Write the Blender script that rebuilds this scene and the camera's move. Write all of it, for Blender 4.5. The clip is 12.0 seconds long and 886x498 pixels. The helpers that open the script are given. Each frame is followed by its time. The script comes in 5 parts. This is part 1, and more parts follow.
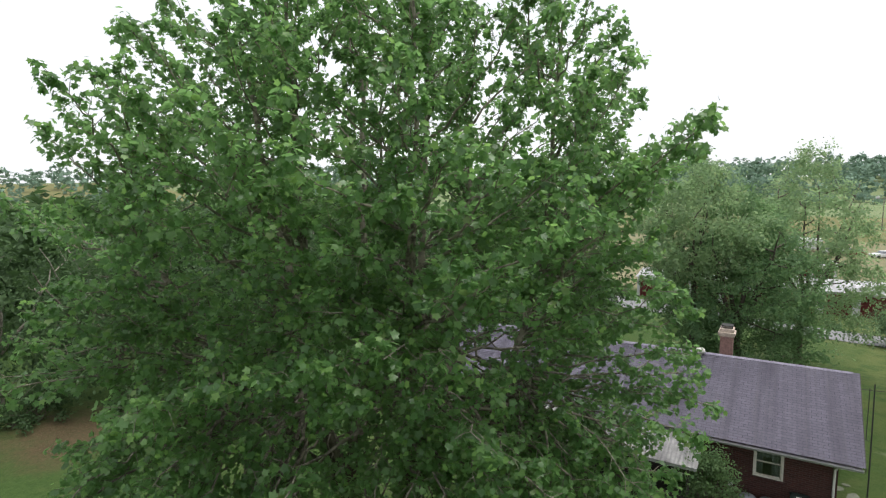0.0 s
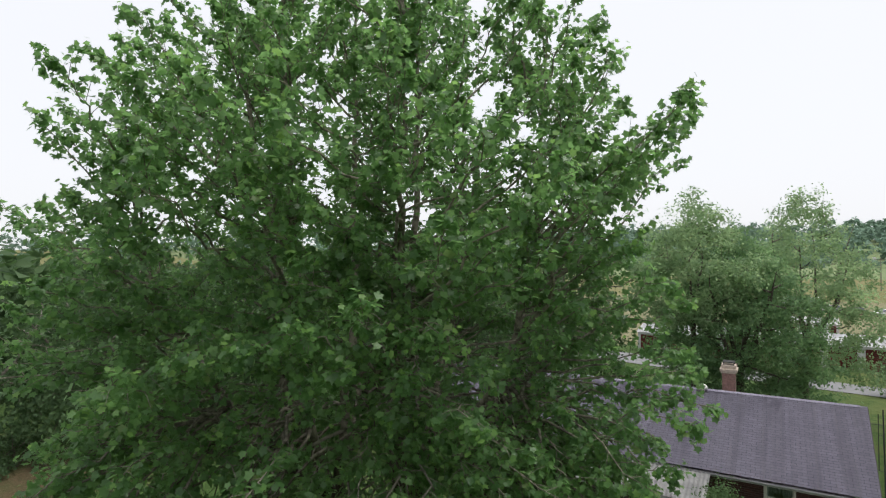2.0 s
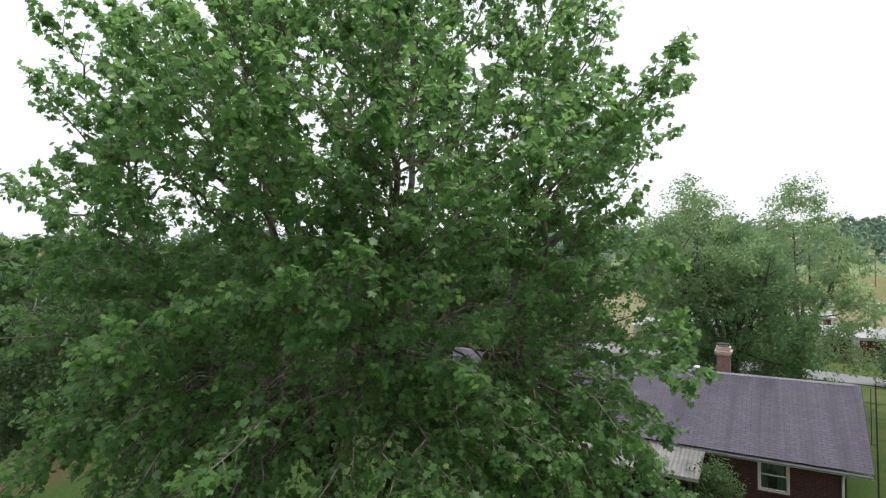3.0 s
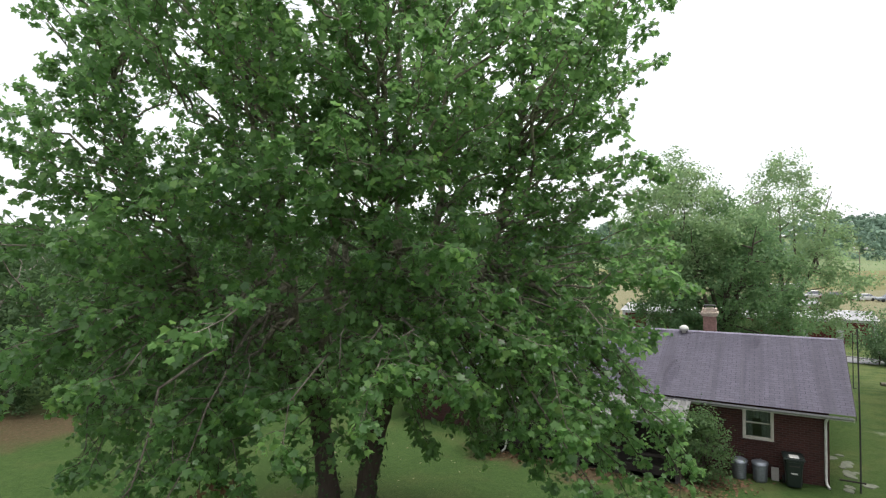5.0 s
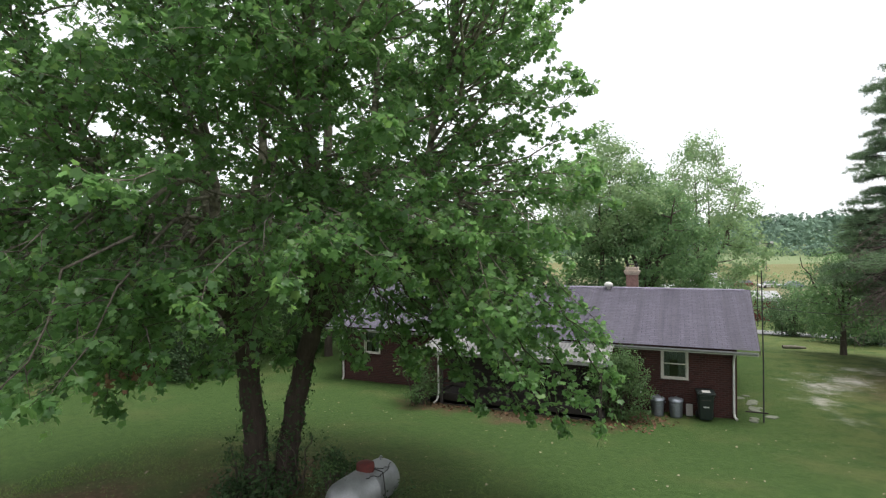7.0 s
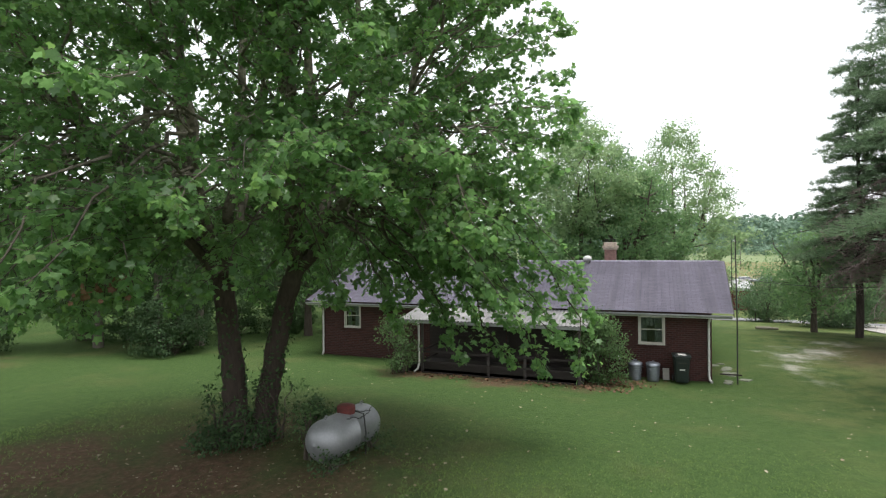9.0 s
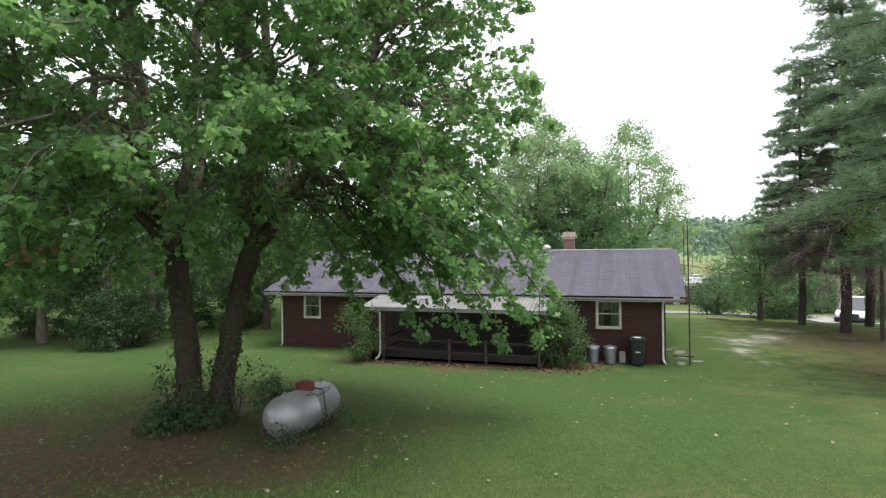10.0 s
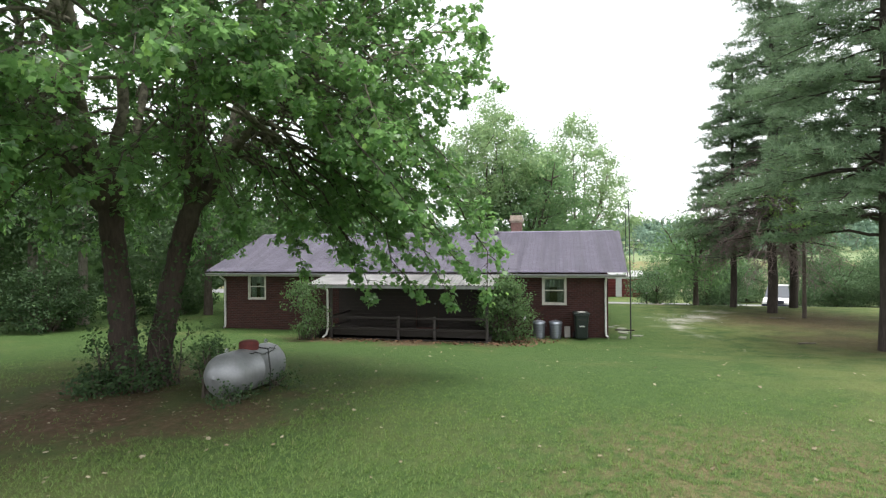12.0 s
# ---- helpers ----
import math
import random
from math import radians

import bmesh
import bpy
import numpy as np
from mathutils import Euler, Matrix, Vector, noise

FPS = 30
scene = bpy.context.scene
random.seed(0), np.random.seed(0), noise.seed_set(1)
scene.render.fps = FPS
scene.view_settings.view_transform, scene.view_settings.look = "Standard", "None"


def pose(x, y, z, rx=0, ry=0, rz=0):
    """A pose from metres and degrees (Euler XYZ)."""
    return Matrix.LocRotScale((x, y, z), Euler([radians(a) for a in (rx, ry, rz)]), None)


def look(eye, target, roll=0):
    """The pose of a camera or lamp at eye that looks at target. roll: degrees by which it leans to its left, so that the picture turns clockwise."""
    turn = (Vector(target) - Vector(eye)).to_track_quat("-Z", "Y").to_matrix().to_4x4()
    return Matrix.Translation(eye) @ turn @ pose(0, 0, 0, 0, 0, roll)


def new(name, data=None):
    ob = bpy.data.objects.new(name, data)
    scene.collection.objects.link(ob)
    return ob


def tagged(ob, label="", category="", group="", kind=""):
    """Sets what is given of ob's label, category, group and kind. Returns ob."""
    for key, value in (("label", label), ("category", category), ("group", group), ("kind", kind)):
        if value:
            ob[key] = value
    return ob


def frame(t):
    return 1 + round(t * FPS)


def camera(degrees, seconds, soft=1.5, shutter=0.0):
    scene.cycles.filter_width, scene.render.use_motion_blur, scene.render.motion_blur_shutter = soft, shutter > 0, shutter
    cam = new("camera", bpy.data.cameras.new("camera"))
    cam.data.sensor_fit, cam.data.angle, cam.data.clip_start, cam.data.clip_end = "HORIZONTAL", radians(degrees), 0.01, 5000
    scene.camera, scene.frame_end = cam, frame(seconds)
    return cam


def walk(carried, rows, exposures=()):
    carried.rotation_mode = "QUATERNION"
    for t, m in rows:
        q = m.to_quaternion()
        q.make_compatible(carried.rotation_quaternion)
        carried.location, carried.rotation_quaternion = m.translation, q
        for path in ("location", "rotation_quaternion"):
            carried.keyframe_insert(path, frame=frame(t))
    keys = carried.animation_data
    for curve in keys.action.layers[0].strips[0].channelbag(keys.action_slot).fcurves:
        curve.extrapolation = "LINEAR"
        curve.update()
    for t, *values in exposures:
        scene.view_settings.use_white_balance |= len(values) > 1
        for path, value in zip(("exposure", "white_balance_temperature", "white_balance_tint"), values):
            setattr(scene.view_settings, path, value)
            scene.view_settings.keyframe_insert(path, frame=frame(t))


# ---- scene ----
cam = camera(78.0, 12.0, 1.25)
PATH = [
    (0, (-1.659, -0.121, 11.629), (-2.692, 1.576, 11.397), -0.4),
    (0.5, (-1.61, -0.109, 11.349), (-2.644, 1.591, 11.146), -0.4),
    (1, (-1.562, -0.094, 10.962), (-2.603, 1.613, 10.912), -0.4),
    (1.5, (-1.525, -0.087, 10.577), (-2.564, 1.622, 10.587), -0.5),
    (2, (-1.471, -0.077, 10.215), (-2.507, 1.633, 10.225), -0.5),
    (2.5, (-1.445, -0.075, 9.864), (-2.477, 1.638, 9.874), -0.6),
    (3, (-1.428, -0.097, 9.514), (-2.454, 1.62, 9.52), -0.6),
    (5, (-1.372, -0.112, 7.831), (-2.368, 1.623, 7.835), -0.6),
    (5.5, (-1.317, -0.114, 7.376), (-2.291, 1.633, 7.383), -0.6),
    (6, (-1.315, -0.092, 6.927), (-2.246, 1.678, 6.936), -0.6),
    (6.5, (-1.29, -0.059, 6.41), (-2.134, 1.754, 6.411), -0.5),
    (7, (-1.294, -0.044, 6.062), (-2.081, 1.795, 6.057), -0.4),
    (9, (-1.286, -0.103, 4.797), (-2.007, 1.763, 4.798), -0.4),
    (9.5, (-1.285, -0.108, 4.503), (-1.949, 1.779, 4.508), -0.5),
    (10, (-1.271, -0.094, 4.22), (-1.86, 1.818, 4.227), -0.5),
    (10.5, (-1.288, -0.093, 3.958), (-1.805, 1.839, 3.964), -0.4),
    (11, (-1.304, -0.096, 3.73), (-1.782, 1.846, 3.738), -0.3),
    (11.5, (-1.305, -0.089, 3.515), (-1.747, 1.861, 3.523), -0.3),
    (12, (-1.266, -0.091, 3.313), (-1.676, 1.866, 3.322), -0.3),
]
EXPOSURES = [(0, -0.2), (0.5, -0.40), (1.0, -0.52), (1.5, -0.47), (2, -0.38), (3, -0.26), (5.5, -0.03), (7, -0.02), (9.5, 0.22), (12, 0.50)]
walk(cam, [(t, look(eye, target, roll)) for t, eye, target, roll in PATH], EXPOSURES)

# ---- light ----
world = bpy.data.worlds.new("overcast_sky")
scene.world = world
world.use_nodes = True
wt = world.node_tree
wt.nodes.clear()
w_out = wt.nodes.new("ShaderNodeOutputWorld")
w_bg = wt.nodes.new("ShaderNodeBackground")
w_sky = wt.nodes.new("ShaderNodeTexSky")
w_sky.sky_type = "NISHITA"
w_sky.sun_disc = False
w_sky.sun_elevation = radians(76)
w_sky.sun_rotation = radians(62)
w_sky.air_density, w_sky.dust_density, w_sky.ozone_density = 1.0, 4.0, 1.0
w_scale = wt.nodes.new("ShaderNodeVectorMath")
w_scale.operation = "SCALE"
w_scale.inputs["Scale"].default_value = 0.07
w_mix = wt.nodes.new("ShaderNodeMix")
w_mix.data_type = "RGBA"
w_mix.inputs["Factor"].default_value = 0.8
w_mix.inputs["B"].default_value = (0.99, 1.0, 1.04, 1.0)
wt.links.new(w_sky.outputs["Color"], w_scale.inputs[0])
wt.links.new(w_scale.outputs[0], w_mix.inputs["A"])
wt.links.new(w_mix.outputs["Result"], w_bg.inputs["Color"])
w_bg.inputs["Strength"].default_value = 1.48
wt.links.new(w_bg.outputs[0], w_out.inputs[0])

sun_data = bpy.data.lights.new("sun", "SUN")
sun_data.energy, sun_data.angle, sun_data.color = 4.0, radians(40), (1.0, 0.98, 0.94)
sun = new("sun", sun_data)
sun.rotation_euler = (radians(14), 0, radians(118))


# ---- materials ----
class Nodes:
    """Short hands for building a node material."""

    def __init__(self, name):
        self.mat = bpy.data.materials.new(name)
        self.mat.use_nodes = True
        self.t = self.mat.node_tree
        self.t.nodes.clear()
        self.out = self.t.nodes.new("ShaderNodeOutputMaterial")

    def put(self, sock, v):
        if isinstance(v, bpy.types.NodeSocket):
            self.t.links.new(v, sock)
        elif isinstance(v, (tuple, list)) and len(v) == 3 and sock.type == "RGBA":
            sock.default_value = (*v, 1)
        else:
            sock.default_value = v

    def coords(self, kind="Object"):
        return self.t.nodes.new("ShaderNodeTexCoord").outputs[kind]

    def position(self):
        return self.t.nodes.new("ShaderNodeNewGeometry").outputs["Position"]

    def island(self):
        return self.t.nodes.new("ShaderNodeNewGeometry").outputs["Random Per Island"]

    def chance(self):
        return self.t.nodes.new("ShaderNodeObjectInfo").outputs["Random"]

    def scaled(self, vec, s):
        n = self.t.nodes.new("ShaderNodeVectorMath")
        n.operation = "MULTIPLY"
        self.put(n.inputs[0], vec)
        n.inputs[1].default_value = s
        return n.outputs[0]

    def axis(self, vec, k):
        n = self.t.nodes.new("ShaderNodeSeparateXYZ")
        self.put(n.inputs[0], vec)
        return n.outputs[k]

    def noise(self, vec, scale, detail=4.0, rough=0.55):
        n = self.t.nodes.new("ShaderNodeTexNoise")
        self.put(n.inputs["Vector"], vec)
        n.inputs["Scale"].default_value = scale
        n.inputs["Detail"].default_value = detail
        n.inputs["Roughness"].default_value = rough
        return n.outputs["Fac"]

    def voronoi(self, vec, scale, feature="F1"):
        n = self.t.nodes.new("ShaderNodeTexVoronoi")
        n.feature = feature
        self.put(n.inputs["Vector"], vec)
        n.inputs["Scale"].default_value = scale
        return n.outputs["Distance"]

    def ramp(self, fac, *stops):
        n = self.t.nodes.new("ShaderNodeValToRGB")
        self.put(n.inputs[0], fac)
        e = n.color_ramp.elements
        while len(e) < len(stops):
            e.new(0.5)
        for el, (p, c) in zip(e, stops):
            el.position = p
            el.color = (*c, 1) if isinstance(c, tuple) else (c, c, c, 1)
        return n.outputs[0]

    def span(self, v, a, b, c=0.0, d=1.0):
        n = self.t.nodes.new("ShaderNodeMapRange")
        n.interpolation_type = "SMOOTHSTEP"
        self.put(n.inputs[0], v)
        for k, x in enumerate((a, b, c, d)):
            n.inputs[k + 1].default_value = x
        return n.outputs[0]

    def math(self, op, a, b=0.0):
        n = self.t.nodes.new("ShaderNodeMath")
        n.operation = op
        self.put(n.inputs[0], a)
        self.put(n.inputs[1], b)
        return n.outputs[0]

    def mix(self, fac, a, b, blend="MIX"):
        n = self.t.nodes.new("ShaderNodeMix")
        n.data_type, n.blend_type = "RGBA", blend
        self.put(n.inputs["Factor"], fac)
        self.put(n.inputs["A"], a)
        self.put(n.inputs["B"], b)
        return n.outputs["Result"]

    def distance(self, vec, p):
        n = self.t.nodes.new("ShaderNodeVectorMath")
        n.operation = "DISTANCE"
        self.put(n.inputs[0], vec)
        n.inputs[1].default_value = p
        return n.outputs["Value"]

    def bump(self, height, strength, dist):
        n = self.t.nodes.new("ShaderNodeBump")
        n.inputs["Strength"].default_value = strength
        n.inputs["Distance"].default_value = dist
        self.put(n.inputs["Height"], height)
        return n.outputs[0]

    def bsdf(self, color, rough=0.7, metal=0.0, normal=None, spec=0.5):
        n = self.t.nodes.new("ShaderNodeBsdfPrincipled")
        self.put(n.inputs["Base Color"], color)
        self.put(n.inputs["Roughness"], rough)
        n.inputs["Metallic"].default_value = metal
        n.inputs["Specular IOR Level"].default_value = spec
        if normal is not None:
            self.put(n.inputs["Normal"], normal)
        return n.outputs[0]

    def finish(self, shader):
        self.t.links.new(shader, self.out.inputs[0])
        return self.mat


def leaf_material(name, dark, mid, light, rough=0.5, through_part=0.3, patch=0.35, warm=None, single=False):
    m = Nodes(name)
    pos = m.position()
    col = m.ramp(m.chance() if single else m.island(), (0.0, dark), (0.5, mid), (0.93, light), (1.0, warm or light))
    big = m.noise(pos, patch, 2.0)
    col = m.mix(m.span(big, 0.35, 0.68, 0.0, 0.55), col, m.mix(0.5, col, light))
    vein = m.noise(pos, 30.0, 2.0)
    col = m.mix(0.25, col, m.ramp(vein, (0.3, dark), (0.7, light)))
    s = m.bsdf(col, rough, spec=0.5)
    tr = m.t.nodes.new("ShaderNodeBsdfTranslucent")
    m.put(tr.inputs["Color"], m.mix(0.55, col, tuple(min(1, c * 1.7) for c in light)))
    mx = m.t.nodes.new("ShaderNodeMixShader")
    mx.inputs[0].default_value = through_part
    m.t.links.new(s, mx.inputs[1])
    m.t.links.new(tr.outputs[0], mx.inputs[2])
    return m.finish(mx.outputs[0])


def bark_material(name, low, high, z0, z1, patch=0.5):
    m = Nodes(name)
    pos = m.position()
    ridges = m.noise(m.scaled(pos, (9, 9, 1.6)), 2.2, 6.0, 0.65)
    plates = m.noise(pos, 7.0, 3.0)
    lowc = m.ramp(ridges, (0.3, tuple(c * 0.45 for c in low)), (0.7, low))
    highc = m.ramp(plates, (0.42, tuple(c * 0.5 for c in high)), (0.55, high))
    z = m.math("ADD", m.axis(pos, 2), m.math("MULTIPLY", m.noise(pos, 1.3), 3.0))
    col = m.mix(m.span(z, z0, z1), lowc, highc)
    return m.finish(m.bsdf(col, 0.9, normal=m.bump(ridges, 0.9, 0.03), spec=0.2))


def plain(name, color, rough=0.6, metal=0.0, vary=0.18, scale=6.0, bump=0.15, spec=0.5):
    """Paint, metal or timber with grime at two scales."""
    m = Nodes(name)
    v = m.coords()
    n1, n2 = m.noise(v, scale, 5.0), m.noise(v, scale * 7, 3.0)
    k = m.math("ADD", m.math("MULTIPLY", n1, 0.7), m.math("MULTIPLY", n2, 0.3))
    col = m.ramp(k, (0.3, tuple(c * (1 - vary * 1.6) for c in color)), (0.65, tuple(min(1, c * (1 + vary * 0.6)) for c in color)))
    return m.finish(m.bsdf(col, m.span(n1, 0.2, 0.8, rough * 0.85, min(1.0, rough * 1.15)), metal, m.bump(n2, bump, 0.01), spec))


SYC_LEAF = leaf_material("sycamore_leaf", (0.029, 0.082, 0.029), (0.074, 0.168, 0.056), (0.185, 0.330, 0.112), 0.30, 0.56, 0.45, (0.160, 0.185, 0.060))
SINGLE_LEAF = leaf_material("single_sycamore_leaf", (0.029, 0.082, 0.029), (0.074, 0.168, 0.056), (0.185, 0.330, 0.112), 0.30, 0.56, 0.45, (0.160, 0.185, 0.060), True)
YOUNG_LEAF = leaf_material("young_sycamore_leaf", (0.100, 0.210, 0.055), (0.150, 0.290, 0.075), (0.210, 0.350, 0.100), 0.40, 0.55, 0.45)
MAPLE_LEAF = leaf_material("maple_leaf", (0.105, 0.200, 0.110), (0.165, 0.285, 0.145), (0.265, 0.360, 0.175), 0.7, 0.6, 0.12, (0.370, 0.345, 0.170))
BROAD_LEAF = leaf_material("broad_leaf", (0.060, 0.130, 0.066), (0.105, 0.205, 0.096), (0.185, 0.295, 0.125), 0.7, 0.55, 0.15)
LIGHT_LEAF = leaf_material("light_broad_leaf", (0.110, 0.215, 0.060), (0.165, 0.300, 0.085), (0.240, 0.380, 0.120), 0.6, 0.6, 0.15)
WOOD_LEAF = leaf_material("woodland_leaf", (0.024, 0.054, 0.021), (0.040, 0.084, 0.031), (0.072, 0.130, 0.044), 0.8, 0.35, 0.15)
SHRUB_LEAF = leaf_material("shrub_leaf", (0.017, 0.045, 0.016), (0.030, 0.071, 0.023), (0.060, 0.112, 0.036), 0.8, 0.25, 0.6)
# pale and bluish: the haze of the distance is put into this leaf colour
HAZED_LEAF = leaf_material("hazed_far_foliage", (0.125, 0.205, 0.160), (0.160, 0.250, 0.185), (0.205, 0.300, 0.210), 0.9, 0.2, 0.02)
NEEDLE = leaf_material("pine_needle", (0.082, 0.148, 0.084), (0.122, 0.202, 0.112), (0.190, 0.275, 0.150), 0.7, 0.35, 0.25)
ROADSIDE_LEAF = leaf_material("roadside_leaf", (0.060, 0.115, 0.062), (0.092, 0.165, 0.084), (0.150, 0.235, 0.110), 0.85, 0.4, 0.15)
LIGHT_SHRUB = leaf_material("light_shrub_leaf", (0.034, 0.076, 0.030), (0.058, 0.118, 0.041), (0.110, 0.180, 0.064), 0.8, 0.45, 0.6)
DEAD_TWIG = plain("dead_twig", (0.24, 0.185, 0.175), 0.9)
DRY_LEAF = leaf_material("dry_leaf", (0.136, 0.095, 0.054), (0.218, 0.177, 0.109), (0.340, 0.306, 0.218), 0.8, 0.1, 0.8)
BROWN_LEAF = leaf_material("brown_leaf", (0.075, 0.038, 0.020), (0.120, 0.060, 0.032), (0.180, 0.100, 0.052), 0.8, 0.15, 0.8)
GRASS_BLADE = leaf_material("grass_blade", (0.058, 0.118, 0.027), (0.098, 0.172, 0.041), (0.165, 0.240, 0.068), 0.6, 0.45, 0.25, (0.230, 0.200, 0.090))
SYC_BARK = bark_material("sycamore_bark", (0.078, 0.060, 0.050), (0.270, 0.247, 0.195), 5.2, 9.0)
TREE_BARK = bark_material("tree_bark", (0.128, 0.105, 0.086), (0.150, 0.128, 0.105), 4.0, 9.0)
PALE_BARK = bark_material("pale_bark", (0.225, 0.203, 0.165), (0.300, 0.277, 0.232), 3.0, 8.0)
PINE_BARK = bark_material("pine_bark", (0.080, 0.066, 0.057), (0.072, 0.060, 0.052), 4.0, 9.0)


def ground_material():
    m = Nodes("ground")
    pos = m.position()
    x, y = m.axis(pos, 0), m.axis(pos, 1)
    fine = m.noise(pos, 45.0, 3.0, 0.7)
    tuft = m.noise(pos, 6.0, 5.0, 0.65)
    big = m.noise(pos, 0.33, 4.0)
    grass = m.ramp(tuft, (0.34, (0.022, 0.052, 0.013)), (0.50, (0.038, 0.079, 0.019)), (0.66, (0.062, 0.106, 0.029)))
    grass = m.mix(m.span(fine, 0.35, 0.7, 0.0, 0.5), grass, (0.026, 0.052, 0.014))
    clump = m.noise(pos, 19.0, 3.0, 0.7)
    grass = m.mix(m.span(clump, 0.42, 0.66, 0.0, 0.45), grass, (0.030, 0.068, 0.018))
    blades = m.noise(m.scaled(pos, (1.0, 1.0, 0.2)), 170.0, 2.0, 0.8)
    grass = m.mix(m.span(blades, 0.42, 0.66, 0.0, 0.55), grass, (0.104, 0.150, 0.044))
    straw = m.ramp(fine, (0.3, (0.109, 0.102, 0.041)), (0.7, (0.184, 0.163, 0.075)))
    grass = m.mix(m.span(big, 0.50, 0.72, 0.0, 0.28), grass, straw)
    dry = m.math("MULTIPLY", m.span(x, 0.0, 7.0, 0.0, 0.62), m.span(m.noise(pos, 1.1, 4.0), 0.3, 0.65))
    grass = m.mix(dry, grass, m.mix(0.5, straw, (0.150, 0.190, 0.060)))
    fore = m.math("ADD", m.distance(m.scaled(pos, (0.7, 1.0, 1.0)), (1.2, 6.6, 0.5)), m.math("MULTIPLY", m.noise(pos, 0.9, 5.0, 0.7), 3.0))
    worn = m.math("MULTIPLY", m.span(fore, 2.4, 5.2, 0.9, 0.0), m.span(m.noise(pos, 4.0, 6.0, 0.75), 0.38, 0.58))
    grass = m.mix(worn, grass, m.ramp(clump, (0.35, (0.098, 0.076, 0.040)), (0.65, (0.175, 0.150, 0.078))))
    dirt = m.ramp(m.noise(pos, 9.0, 6.0, 0.7), (0.3, (0.058, 0.033, 0.022)), (0.55, (0.115, 0.068, 0.046)), (0.78, (0.210, 0.150, 0.112)))
    wob = m.math("MULTIPLY", m.math("SUBTRACT", m.noise(pos, 0.7, 5.0, 0.65), 0.5), 5.5)

    def bare(p, r0, r1, top):
        d = m.math("ADD", m.distance(pos, p), wob)
        return m.span(d, r0, r1, top, 0.0)

    dirt_shade = bare((-9.6, 7.6, 0.5), 0.4, 3.4, 0.95)
    # the last, wide patch is thin worn grass that also paints the tree's shade
    for p, r0, r1, top in (((-12.6, 7.2, 0.5), 0.6, 3.6, 0.95), ((-7.2, 8.6, 0.5), 0.3, 2.6, 0.8), ((-10.2, 9.6, 0.5), 0.8, 3.0, 0.8),
                           ((-28.5, 11.5, 0.6), 1.0, 4.5, 0.8), ((-15.5, 5.4, 0.5), 0.2, 3.2, 0.8), ((9.5, 22.0, 0.0), 0.5, 4.5, 0.65),
                           ((10.0, 28.5, 0.0), 1.0, 6.5, 0.75), ((-3.5, 20.2, 0.0), 0.2, 2.2, 0.8), ((-6.5, 19.2, 0.1), 0.5, 2.2, 0.85), ((-9.8, 19.0, 0.1), 0.3, 2.0, 0.7), ((3.5, 3.0, 0.5), 0.0, 2.6, 0.35), ((-9.5, 9.5, 0.4), 1.5, 6.5, 0.35)):
        dirt_shade = m.math("MAXIMUM", dirt_shade, bare(p, r0, r1, top))
    dirt_shade = m.math("MULTIPLY", dirt_shade, m.span(tuft, 0.25, 0.6, 0.55, 1.0))
    col = m.mix(dirt_shade, grass, dirt)
    stony = m.ramp(m.voronoi(pos, 22.0), (0.1, (0.340, 0.315, 0.285)), (0.5, (0.520, 0.490, 0.450)))
    gm = bare((5.6, 29.7, 0.0), -0.7, 1.6, 0.9)
    for p, r0, r1, top in (((4.2, 28.0, 0.0), -0.7, 1.6, 0.9), ((3.8, 25.2, 0.0), -1.0, 1.1, 0.8), ((4.1, 22.8, 0.0), -1.2, 0.8, 0.55), ((6.6, 32.5, 0.0), -0.8, 1.3, 0.7)):
        gm = m.math("MAXIMUM", gm, bare(p, r0, r1, top))
    gm = m.math("MULTIPLY", gm, m.span(m.noise(pos, 1.7, 5.0, 0.7), 0.30, 0.50))
    col = m.mix(gm, col, stony)
    # beyond the crest: dry lot, meadow, distant crops
    lot = m.mix(m.noise(pos, 0.3, 4.0), (0.136, 0.136, 0.068), (0.231, 0.211, 0.129))
    meadow = m.mix(m.noise(pos, 0.08, 5.0), (0.095, 0.116, 0.041), (0.204, 0.177, 0.088))
    crops = m.mix(m.noise(pos, 0.02, 3.0), (0.109, 0.163, 0.068), (0.190, 0.218, 0.116))
    yy = m.math("ADD", y, m.math("MULTIPLY", m.noise(pos, 0.05, 3.0), 18.0))
    col = m.mix(m.span(yy, 82.0, 88.0), col, lot)
    col = m.mix(m.span(yy, 172.0, 180.0), col, meadow)
    col = m.mix(m.span(yy, 262.0, 272.0), col, crops)
    s = m.bsdf(col, 0.95, normal=m.bump(m.math("ADD", tuft, m.math("MULTIPLY", fine, 0.7)), 0.9, 0.06), spec=0.15)
    return m.finish(s)


GROUND = ground_material()


